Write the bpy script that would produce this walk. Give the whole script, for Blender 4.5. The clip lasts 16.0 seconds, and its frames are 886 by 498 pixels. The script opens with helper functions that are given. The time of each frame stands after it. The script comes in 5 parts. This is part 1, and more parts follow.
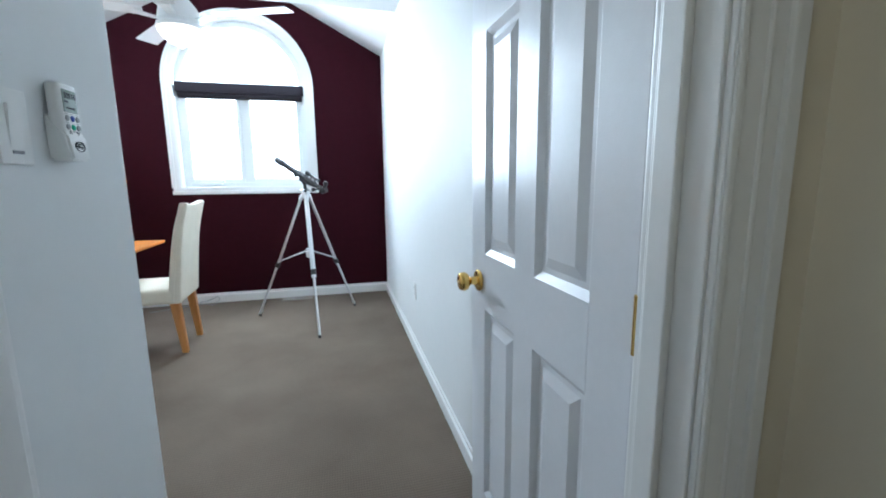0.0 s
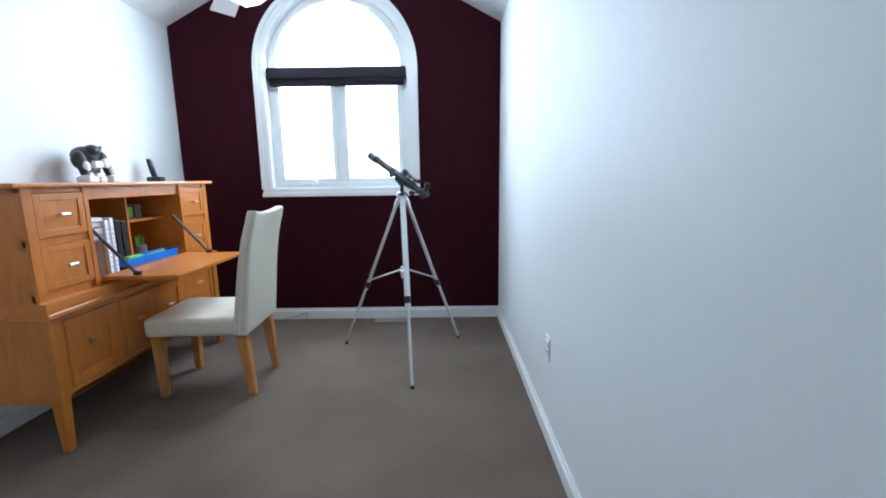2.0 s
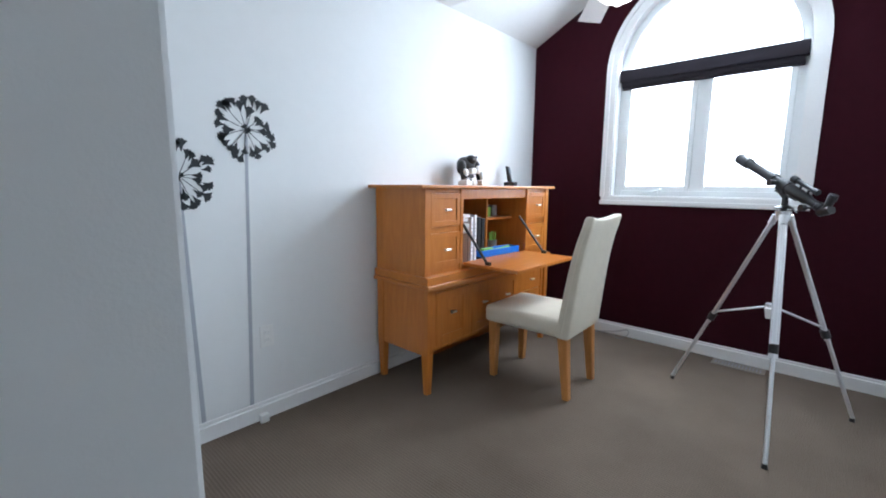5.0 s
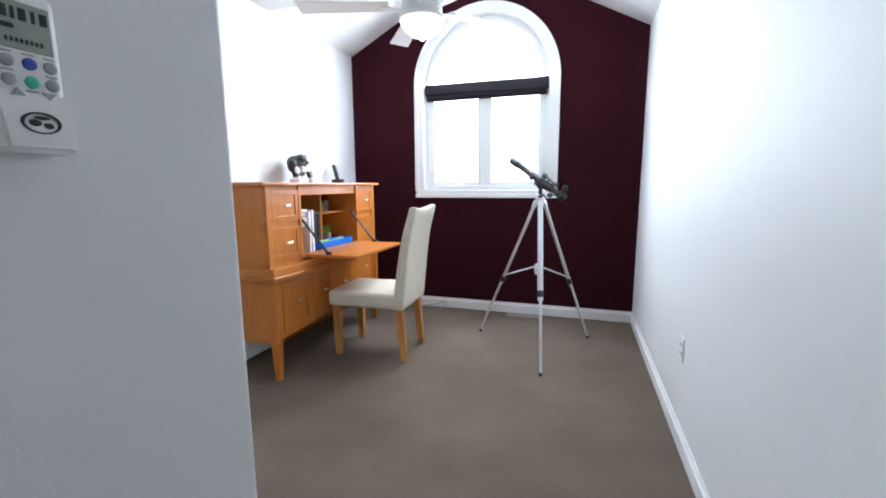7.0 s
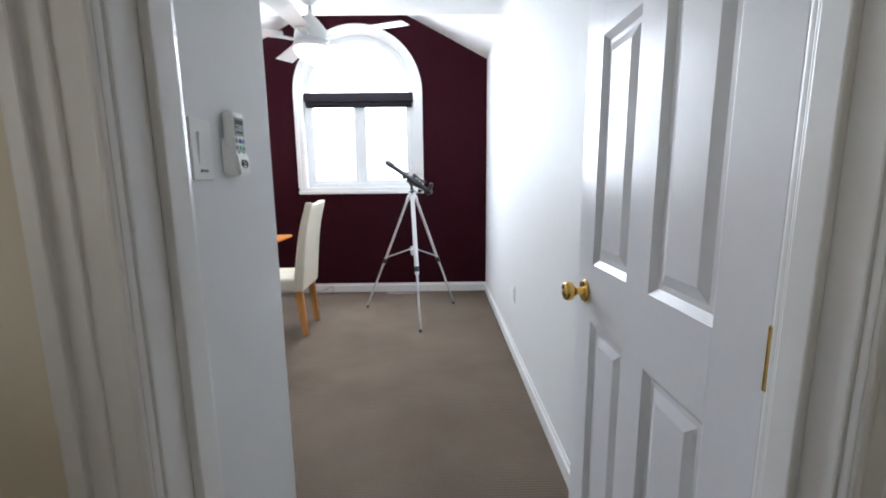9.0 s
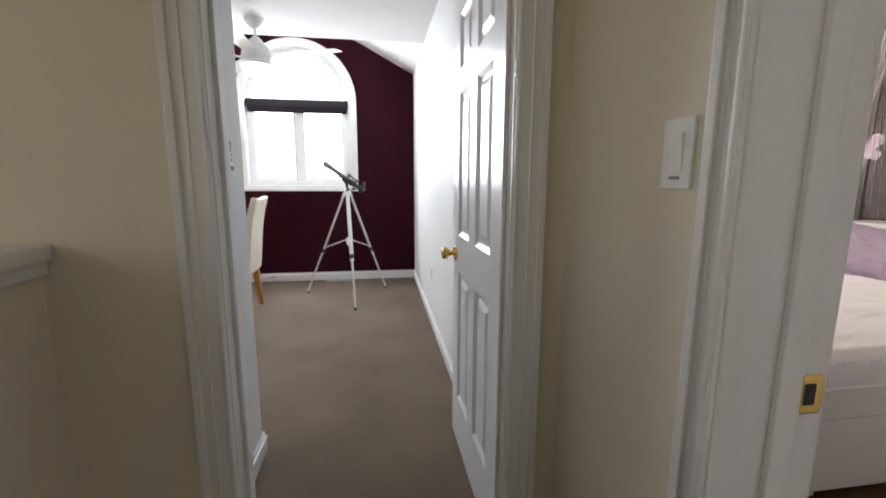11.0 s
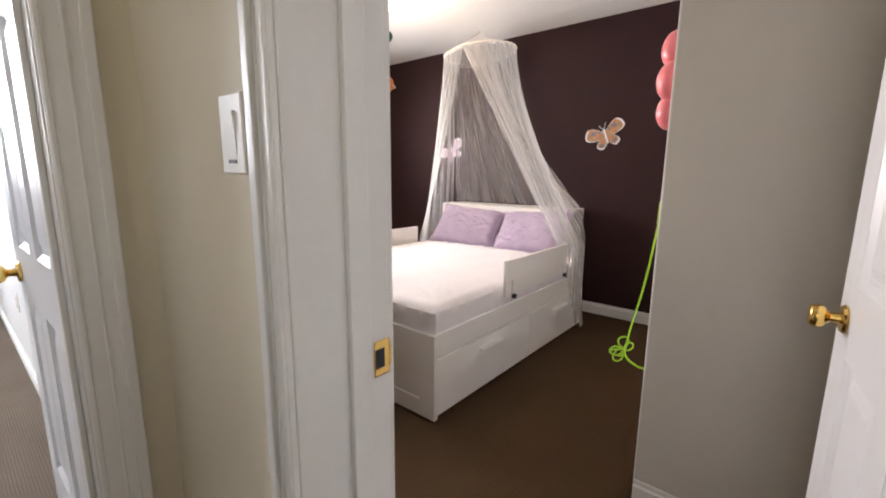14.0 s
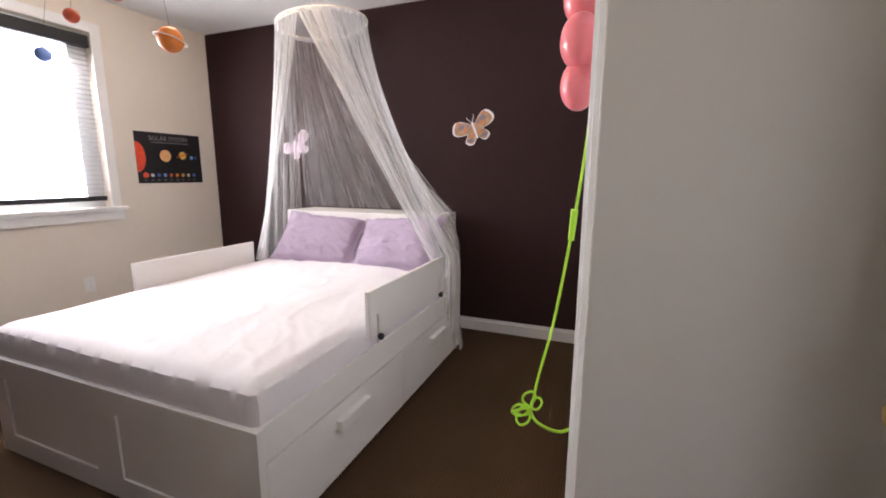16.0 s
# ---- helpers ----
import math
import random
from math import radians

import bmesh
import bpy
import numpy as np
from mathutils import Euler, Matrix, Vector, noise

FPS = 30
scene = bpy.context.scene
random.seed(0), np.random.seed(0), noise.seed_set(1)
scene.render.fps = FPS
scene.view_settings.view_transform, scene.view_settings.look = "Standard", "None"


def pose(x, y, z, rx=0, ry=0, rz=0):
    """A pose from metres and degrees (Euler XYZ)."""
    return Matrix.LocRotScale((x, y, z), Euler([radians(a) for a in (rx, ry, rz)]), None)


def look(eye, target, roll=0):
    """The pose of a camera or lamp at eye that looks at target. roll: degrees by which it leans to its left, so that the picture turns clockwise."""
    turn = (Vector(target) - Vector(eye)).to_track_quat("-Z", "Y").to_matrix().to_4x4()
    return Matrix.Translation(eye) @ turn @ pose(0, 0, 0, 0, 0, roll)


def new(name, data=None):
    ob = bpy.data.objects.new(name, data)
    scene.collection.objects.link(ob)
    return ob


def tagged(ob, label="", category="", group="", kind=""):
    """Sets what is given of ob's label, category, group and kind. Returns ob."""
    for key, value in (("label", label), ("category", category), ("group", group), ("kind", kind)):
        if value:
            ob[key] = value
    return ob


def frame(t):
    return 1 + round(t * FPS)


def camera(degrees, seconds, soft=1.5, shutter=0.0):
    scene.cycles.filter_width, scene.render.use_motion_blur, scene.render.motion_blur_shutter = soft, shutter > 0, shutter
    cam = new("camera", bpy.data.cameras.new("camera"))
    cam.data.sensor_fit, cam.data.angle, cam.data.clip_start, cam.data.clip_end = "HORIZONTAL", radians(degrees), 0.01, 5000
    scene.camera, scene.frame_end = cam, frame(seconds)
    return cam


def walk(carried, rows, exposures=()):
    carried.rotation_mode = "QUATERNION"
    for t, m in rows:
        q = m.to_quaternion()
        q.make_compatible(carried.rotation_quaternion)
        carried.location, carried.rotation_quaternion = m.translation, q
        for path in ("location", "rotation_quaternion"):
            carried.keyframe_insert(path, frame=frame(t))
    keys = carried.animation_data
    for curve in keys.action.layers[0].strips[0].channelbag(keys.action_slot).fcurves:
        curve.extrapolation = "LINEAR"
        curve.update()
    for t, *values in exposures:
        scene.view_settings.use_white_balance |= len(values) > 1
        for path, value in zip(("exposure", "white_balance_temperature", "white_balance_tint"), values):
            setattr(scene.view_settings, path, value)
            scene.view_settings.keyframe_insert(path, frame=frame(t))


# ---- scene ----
cam = camera(93.0, 16.0, soft=1.9)
PATH = [
    (0, (0.473, 0.207, 1.21), (0.948, 2.122, 0.889), -0.6),
    (0.5, (0.542, 0.529, 1.211), (0.991, 2.45, 0.886), -0.9),
    (1, (0.55, 0.76, 1.208), (0.986, 2.685, 0.882), -0.8),
    (1.5, (0.533, 0.984, 1.218), (0.815, 2.937, 0.893), -0.9),
    (2, (0.487, 1.164, 1.239), (0.482, 3.136, 0.907), -0.8),
    (2.5, (0.46, 1.287, 1.236), (0.12, 3.232, 0.913), -0.7),
    (3, (0.439, 1.358, 1.232), (-0.25, 3.21, 0.918), -0.5),
    (3.5, (0.391, 1.387, 1.219), (-0.617, 3.088, 0.921), -0.2),
    (3.7, (0.386, 1.384, 1.208), (-0.747, 3.006, 0.918), 0.2),
    (4.2, (0.363, 1.374, 1.205), (-0.962, 2.845, 0.922), 0.5),
    (4.7, (0.366, 1.318, 1.22), (-0.996, 2.754, 0.932), 0.5),
    (5.2, (0.384, 1.233, 1.239), (-0.907, 2.731, 0.941), 0.4),
    (5.8, (0.415, 1.119, 1.245), (-0.69, 2.758, 0.942), 0.1),
    (6, (0.447, 1.076, 1.237), (-0.593, 2.757, 0.94), -0.1),
    (6.5, (0.452, 0.988, 1.232), (-0.376, 2.784, 0.933), -0.2),
    (7, (0.467, 0.879, 1.223), (-0.133, 2.763, 0.921), -0.3),
    (7.5, (0.481, 0.72, 1.235), (0.118, 2.662, 0.926), -0.3),
    (8, (0.487, 0.586, 1.227), (0.361, 2.557, 0.914), -0.5),
    (8.2, (0.476, 0.508, 1.232), (0.41, 2.482, 0.913), -0.7),
    (8.7, (0.461, 0.319, 1.234), (0.495, 2.292, 0.911), -0.7),
    (9.2, (0.436, 0.087, 1.242), (0.43, 2.061, 0.919), -0.4),
    (9.7, (0.423, -0.139, 1.25), (0.359, 1.834, 0.928), -0.0),
    (10.3, (0.454, -0.332, 1.25), (0.476, 1.641, 0.928), 0.2),
    (10.5, (0.479, -0.38, 1.247), (0.558, 1.592, 0.925), 0.0),
    (11, (0.533, -0.478, 1.241), (0.829, 1.473, 0.916), 0.2),
    (11.5, (0.579, -0.525, 1.247), (1.092, 1.381, 0.92), 0.1),
    (12, (0.611, -0.541, 1.244), (1.347, 1.289, 0.917), 0.1),
    (12.5, (0.633, -0.55, 1.242), (1.588, 1.176, 0.91), -0.0),
    (13, (0.658, -0.534, 1.235), (1.82, 1.058, 0.898), 0.0),
    (13.5, (0.679, -0.516, 1.233), (2.029, 0.92, 0.891), 0.0),
    (14, (0.73, -0.482, 1.23), (2.246, 0.775, 0.878), 0.5),
    (14.5, (0.847, -0.406, 1.223), (2.508, 0.651, 0.87), 0.5),
    (15, (0.993, -0.323, 1.217), (2.77, 0.525, 0.867), 0.6),
    (15.5, (1.146, -0.252, 1.213), (2.968, 0.496, 0.863), 0.4),
    (16, (1.319, -0.174, 1.229), (3.15, 0.551, 0.879), 0.2),
]
walk(cam, [(t, look(eye, target, roll)) for t, eye, target, roll in PATH],
     exposures=[(0.0, 0.6, 5500, 4), (1.0, 0.4, 5450, 4), (1.5, 0.15, 5450, 5), (3.7, 0.0, 5650, 8), (5.8, 0.2, 5850, 11), (8.2, 0.55, 6100, 13), (10.3, 0.3, 6450, 13),
                (11.0, 0.45, 6600, 14), (12.0, 0.8, 6600, 14), (13.5, 1.1, 6600, 16), (14.5, 1.25, 6500, 16), (16.0, 1.2, 6150, 17)])

# ---- world and large lights: bright overcast day ----
world = bpy.data.worlds.new("sky")
scene.world = world
world.use_nodes = True
wn, wl = world.node_tree.nodes, world.node_tree.links
sky = wn.new("ShaderNodeTexSky")
sky.sky_type, sky.sun_disc = "NISHITA", False
sky.sun_elevation, sky.sun_rotation = radians(48), radians(150)
wl.new(sky.outputs[0], wn["Background"].inputs[0])
wn["Background"].inputs[1].default_value = 0.15


def lamp(name, kind, m, energy, colour, **kw):
    d = bpy.data.lights.new(name, kind)
    d.energy, d.color = energy, colour
    for k, v in kw.items():
        if k == "size":
            d.size = v
        elif k == "size_y":
            d.shape, d.size_y = "RECTANGLE", v
        elif k == "angle":
            d.angle = v
        elif k == "radius":
            d.shadow_soft_size = v
    ob = new(name, d)
    ob.matrix_world = m
    return ob


lamp("sun", "SUN", look((-3, 8, 9), (0, 0, 0)), 0.8, (1, 0.96, 0.9), angle=radians(25))
lamp("study_window_daylight", "AREA", look((-0.387, 4.98, 1.95), (-0.387, 2.6, 0.75)), 92, (0.86, 0.94, 1.0), size=1.15, size_y=1.5)
lamp("bedroom_window_daylight", "AREA", look((2.7, 3.62, 1.6), (2.75, 1.0, 0.6)), 50, (1.0, 0.97, 0.93), size=1.3, size_y=1.1)
lamp("stairwell_window_daylight", "AREA", look((-1.66, -0.75, 1.55), (1.0, -0.3, 1.0)), 4.4, (1.0, 0.90, 0.74), size=1.0, size_y=1.2)
lamp("bedroom_ceiling_bulb", "POINT", pose(2.99, 1.85, 2.33), 10, (1.0, 0.78, 0.52), radius=0.09)
lamp("fan_bulb", "POINT", pose(-0.40, 3.24, 2.0), 1.2, (1.0, 0.93, 0.82), radius=0.1)


# ---- materials ----
def rgb(c):
    return (*c, 1.0)


def surface(name, colour, rough=0.6, metal=0.0, vary=0.06, scale=6.0, bump=0.0, bump_scale=200.0, coat=0.0, spec=0.5, emit=None, emit_strength=0.0):
    """A painted or plain surface: colour drifting at two scales and a fine relief."""
    m = bpy.data.materials.new(name)
    m.use_nodes = True
    n, l = m.node_tree.nodes, m.node_tree.links
    b = n["Principled BSDF"]
    b.inputs["Roughness"].default_value, b.inputs["Metallic"].default_value = rough, metal
    b.inputs["Coat Weight"].default_value, b.inputs["Specular IOR Level"].default_value = coat, spec
    tc = n.new("ShaderNodeTexCoord")
    big, fine = n.new("ShaderNodeTexNoise"), n.new("ShaderNodeTexNoise")
    big.inputs["Scale"].default_value, fine.inputs["Scale"].default_value = scale, scale * 14
    big.inputs["Detail"].default_value = 4
    add = n.new("ShaderNodeMath")
    add.operation = "ADD"
    mr = n.new("ShaderNodeMapRange")
    mr.inputs["From Min"].default_value, mr.inputs["From Max"].default_value = 0.6, 1.4
    mix = n.new("ShaderNodeMix")
    mix.data_type = "RGBA"
    mix.inputs[6].default_value = rgb([max(0, c * (1 - vary)) for c in colour])
    mix.inputs[7].default_value = rgb([min(1, c * (1 + vary)) for c in colour])
    for tex in (big, fine):
        l.new(tc.outputs["Object"], tex.inputs["Vector"])
    l.new(big.outputs["Fac"], add.inputs[0])
    l.new(fine.outputs["Fac"], add.inputs[1])
    l.new(add.outputs[0], mr.inputs["Value"])
    l.new(mr.outputs[0], mix.inputs[0])
    l.new(mix.outputs[2], b.inputs["Base Color"])
    if bump:
        bt, bn = n.new("ShaderNodeTexNoise"), n.new("ShaderNodeBump")
        bt.inputs["Scale"].default_value = bump_scale
        bn.inputs["Strength"].default_value, bn.inputs["Distance"].default_value = bump, 0.002
        l.new(tc.outputs["Object"], bt.inputs["Vector"])
        l.new(bt.outputs["Fac"], bn.inputs["Height"])
        l.new(bn.outputs[0], b.inputs["Normal"])
    if emit:
        b.inputs["Emission Color"].default_value, b.inputs["Emission Strength"].default_value = rgb(emit), emit_strength
    return m


def carpet_material(name, a, c):
    """Low ribbed loop carpet with faint traffic marks."""
    m = bpy.data.materials.new(name)
    m.use_nodes = True
    n, l = m.node_tree.nodes, m.node_tree.links
    b = n["Principled BSDF"]
    b.inputs["Roughness"].default_value, b.inputs["Specular IOR Level"].default_value = 0.95, 0.1
    tc = n.new("ShaderNodeTexCoord")
    wx, wy = n.new("ShaderNodeTexWave"), n.new("ShaderNodeTexWave")
    wy.bands_direction, wx.bands_direction = "Y", "X"
    wy.inputs["Scale"].default_value, wx.inputs["Scale"].default_value = 22, 30
    wy.inputs["Distortion"].default_value, wx.inputs["Distortion"].default_value = 0.3, 2.0
    big, fine = n.new("ShaderNodeTexNoise"), n.new("ShaderNodeTexNoise")
    big.inputs["Scale"].default_value, big.inputs["Detail"].default_value, fine.inputs["Scale"].default_value = 1.7, 5, 160
    for tex in (wx, wy, big, fine):
        l.new(tc.outputs["Object"], tex.inputs["Vector"])
    mul = n.new("ShaderNodeMath")
    mul.operation, mul.inputs[1].default_value = "MULTIPLY_ADD", 0.35
    l.new(wx.outputs["Fac"], mul.inputs[0])
    l.new(wy.outputs["Fac"], mul.inputs[2])
    ramp = n.new("ShaderNodeMix")
    ramp.data_type = "RGBA"
    ramp.inputs[6].default_value, ramp.inputs[7].default_value = rgb(a), rgb(c)
    s1 = n.new("ShaderNodeMath")
    s1.operation, s1.inputs[1].default_value = "MULTIPLY_ADD", 0.15
    l.new(mul.outputs[0], s1.inputs[0])
    s2 = n.new("ShaderNodeMath")
    s2.operation, s2.inputs[1].default_value = "MULTIPLY", 0.75
    l.new(big.outputs["Fac"], s2.inputs[0])
    s3 = n.new("ShaderNodeMath")
    s3.operation, s3.inputs[1].default_value, s3.inputs[2].default_value = "MULTIPLY_ADD", 0.4, -0.2
    l.new(fine.outputs["Fac"], s3.inputs[0])
    s4 = n.new("ShaderNodeMath")
    l.new(s2.outputs[0], s4.inputs[0])
    l.new(s3.outputs[0], s4.inputs[1])
    l.new(s4.outputs[0], s1.inputs[2])
    l.new(s1.outputs[0], ramp.inputs[0])
    l.new(ramp.outputs[2], b.inputs["Base Color"])
    bn = n.new("ShaderNodeBump")
    bn.inputs["Strength"].default_value, bn.inputs["Distance"].default_value = 0.5, 0.004
    l.new(mul.outputs[0], bn.inputs["Height"])
    l.new(bn.outputs[0], b.inputs["Normal"])
    return m


def wood_material(name, a, c, rough=0.35, stretch=(1, 1, 9)):
    m = bpy.data.materials.new(name)
    m.use_nodes = True
    n, l = m.node_tree.nodes, m.node_tree.links
    b = n["Principled BSDF"]
    b.inputs["Roughness"].default_value, b.inputs["Coat Weight"].default_value = rough, 0.15
    tc, mp = n.new("ShaderNodeTexCoord"), n.new("ShaderNodeMapping")
    mp.inputs["Scale"].default_value = [14 / s for s in stretch]
    grain, big = n.new("ShaderNodeTexNoise"), n.new("ShaderNodeTexNoise")
    grain.inputs["Scale"].default_value, grain.inputs["Detail"].default_value, grain.inputs["Distortion"].default_value = 3.0, 6, 0.6
    big.inputs["Scale"].default_value = 3.0
    l.new(tc.outputs["Object"], mp.inputs[0])
    l.new(mp.outputs[0], grain.inputs["Vector"])
    l.new(tc.outputs["Object"], big.inputs["Vector"])
    mx = n.new("ShaderNodeMath")
    mx.operation, mx.inputs[1].default_value = "MULTIPLY_ADD", 0.4
    l.new(big.outputs["Fac"], mx.inputs[0])
    l.new(grain.outputs["Fac"], mx.inputs[2])
    mr = n.new("ShaderNodeMapRange")
    mr.inputs["From Min"].default_value, mr.inputs["From Max"].default_value = 0.45, 0.95
    l.new(mx.outputs[0], mr.inputs["Value"])
    mix = n.new("ShaderNodeMix")
    mix.data_type = "RGBA"
    mix.inputs[6].default_value, mix.inputs[7].default_value = rgb(a), rgb(c)
    l.new(mr.outputs[0], mix.inputs[0])
    l.new(mix.outputs[2], b.inputs["Base Color"])
    return m


def clear_material(name, mode):
    """Window glass, or thin woven netting that lets most light through."""
    m = bpy.data.materials.new(name)
    m.use_nodes = True
    n, l = m.node_tree.nodes, m.node_tree.links
    out = n["Material Output"]
    n.remove(n["Principled BSDF"])
    tr, mix = n.new("ShaderNodeBsdfTransparent"), n.new("ShaderNodeMixShader")
    if mode == "glass":
        gl = n.new("ShaderNodeBsdfGlossy")
        gl.inputs["Roughness"].default_value = 0.02
        mix.inputs[0].default_value = 0.06
        l.new(tr.outputs[0], mix.inputs[1])
        l.new(gl.outputs[0], mix.inputs[2])
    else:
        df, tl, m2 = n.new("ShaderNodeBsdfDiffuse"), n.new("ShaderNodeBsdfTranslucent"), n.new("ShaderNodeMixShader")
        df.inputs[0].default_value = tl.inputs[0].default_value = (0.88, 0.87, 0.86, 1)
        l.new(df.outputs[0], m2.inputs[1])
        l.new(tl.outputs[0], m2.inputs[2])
        # painted streaks of opacity down the cloth stand in for gathered folds
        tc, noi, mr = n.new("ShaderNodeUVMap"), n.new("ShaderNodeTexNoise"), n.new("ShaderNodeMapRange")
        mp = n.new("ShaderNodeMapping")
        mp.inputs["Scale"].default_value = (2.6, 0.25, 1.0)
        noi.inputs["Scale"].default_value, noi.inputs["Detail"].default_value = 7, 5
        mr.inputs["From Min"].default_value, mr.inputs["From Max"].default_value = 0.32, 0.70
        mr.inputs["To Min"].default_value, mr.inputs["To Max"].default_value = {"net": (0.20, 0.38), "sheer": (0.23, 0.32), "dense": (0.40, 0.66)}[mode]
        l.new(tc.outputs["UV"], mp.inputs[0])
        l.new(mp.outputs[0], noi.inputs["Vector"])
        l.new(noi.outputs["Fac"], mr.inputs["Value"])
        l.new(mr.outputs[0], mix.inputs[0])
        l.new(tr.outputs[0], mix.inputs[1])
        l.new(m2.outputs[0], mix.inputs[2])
    l.new(mix.outputs[0], out.inputs[0])
    return m


WHITE_WALL = surface("white_wall_paint", (0.77, 0.78, 0.775), 0.6, vary=0.015, scale=1.2, bump=0.12, bump_scale=260)
CREAM_WALL = surface("cream_wall_paint", (0.78, 0.72, 0.59), 0.6, vary=0.02, scale=1.2, bump=0.12, bump_scale=260)
GREIGE_WALL = surface("pale_beige_wall_paint", (0.76, 0.70, 0.62), 0.6, vary=0.02, scale=1.2, bump=0.12, bump_scale=260)
# pale beige copied darker and greyer: the closet side's shade is in this colour
CLOSET_WALL = surface("shaded_beige_wall_paint", (0.60, 0.565, 0.52), 0.6, vary=0.02, scale=1.2, bump=0.12, bump_scale=260)
BURGUNDY = surface("burgundy_wall_paint", (0.030, 0.0032, 0.0080), 0.8, spec=0.12, vary=0.10, scale=1.5, bump=0.12, bump_scale=260)
PLUM = surface("dark_plum_brown_wall_paint", (0.030, 0.0125, 0.0135), 0.7, spec=0.18, vary=0.10, scale=1.5, bump=0.12, bump_scale=260)
CEILING = surface("white_ceiling_paint", (0.82, 0.82, 0.81), 0.8, vary=0.02, scale=2, bump=0.3, bump_scale=120)
TRIM = surface("white_gloss_trim", (0.82, 0.82, 0.81), 0.32, vary=0.02, scale=4)
DOOR = surface("white_door_paint", (0.79, 0.80, 0.83), 0.3, vary=0.02, scale=4, bump=0.06, bump_scale=300)
GLOW_SKY = surface("bright_overcast_sky", (0.8, 0.8, 0.8), 1.0, emit=(0.93, 0.97, 1.0), emit_strength=4.0)
VINYL = surface("white_vinyl", (0.80, 0.82, 0.82), 0.35, vary=0.02)
PLASTIC = surface("white_plastic", (0.80, 0.80, 0.78), 0.35, vary=0.02)
GREYBTN = surface("grey_button", (0.35, 0.36, 0.36), 0.5)
BLUEBTN = surface("blue_button", (0.02, 0.06, 0.35), 0.4)
GREENBTN = surface("green_button", (0.05, 0.55, 0.35), 0.4)
LCD = surface("lcd_glass", (0.30, 0.36, 0.31), 0.2, vary=0.05)
INK = surface("dark_ink", (0.02, 0.025, 0.03), 0.5)
BRASS = surface("polished_brass", (0.85, 0.58, 0.18), 0.16, 1.0, vary=0.06, scale=20)
CHROME = surface("brushed_nickel", (0.72, 0.70, 0.67), 0.28, 1.0, vary=0.04, scale=20)
ALU = surface("satin_aluminium", (0.74, 0.75, 0.77), 0.32, 0.9, vary=0.04, scale=20)
BLACK = surface("black_plastic", (0.018, 0.018, 0.02), 0.35, vary=0.2)
DARKVAL = surface("charcoal_blind_fabric", (0.022, 0.018, 0.024), 0.75, spec=0.2, vary=0.15, scale=30)
CARPET = carpet_material("taupe_ribbed_carpet", (0.082, 0.062, 0.046), (0.24, 0.188, 0.146))
# the taupe carpet again, with the bedroom's dim warm light put into its colour
CARPET_B = carpet_material("dim_lit_ribbed_carpet", (0.045, 0.026, 0.013), (0.115, 0.068, 0.037))
PINE = wood_material("honey_pine", (0.47, 0.145, 0.018), (0.58, 0.205, 0.033))
PINE_FLAT = wood_material("honey_pine_top", (0.47, 0.145, 0.018), (0.58, 0.205, 0.033), stretch=(1, 9, 1))
OAKLEG = wood_material("light_oak_leg", (0.46, 0.185, 0.045), (0.62, 0.285, 0.085))
LINEN = surface("cream_linen", (0.68, 0.62, 0.50), 0.9, vary=0.05, scale=12, bump=0.6, bump_scale=700)
SHEET = surface("white_cotton_sheet", (0.80, 0.77, 0.79), 0.85, vary=0.03, scale=5, bump=0.3, bump_scale=60)
LILAC = surface("lilac_cotton", (0.40, 0.325, 0.43), 0.85, vary=0.06, scale=9, bump=0.4, bump_scale=90)
BEDWHITE = surface("white_foil_board", (0.80, 0.78, 0.75), 0.35, vary=0.02)
GLASS = clear_material("window_glass", "glass")
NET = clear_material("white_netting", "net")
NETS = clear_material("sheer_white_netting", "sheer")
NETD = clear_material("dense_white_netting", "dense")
NETROOF = surface("white_net_cloth", (0.82, 0.78, 0.70), 0.9, vary=0.04)
BOWL = surface("frosted_lamp_glass", (0.9, 0.88, 0.84), 0.4, emit=(1, 0.95, 0.86), emit_strength=1.6)
BEDBOWL = surface("warm_frosted_lamp_glass", (0.9, 0.85, 0.75), 0.4, emit=(1, 0.8, 0.5), emit_strength=2.5)
PINK = surface("pink_latex", (0.85, 0.22, 0.24), 0.28, vary=0.05)
RED = surface("red_ribbon", (0.55, 0.03, 0.03), 0.5)
LIME = surface("lime_green_cord", (0.38, 0.70, 0.02), 0.5)
STEM = surface("grey_vinyl_decal", (0.40, 0.42, 0.46), 0.6, vary=0.03)
PAPER = surface("white_paper", (0.78, 0.77, 0.80), 0.7)
BLUETRAY = surface("blue_plastic", (0.01, 0.17, 0.65), 0.35)
GREENP = surface("green_plastic", (0.25, 0.55, 0.08), 0.4)
YELLOWP = surface("pale_yellow_label", (0.6, 0.55, 0.15), 0.5)
GREYP = surface("grey_plastic", (0.25, 0.25, 0.27), 0.5)
LCDP = surface("phone_screen", (0.20, 0.25, 0.30), 0.3)


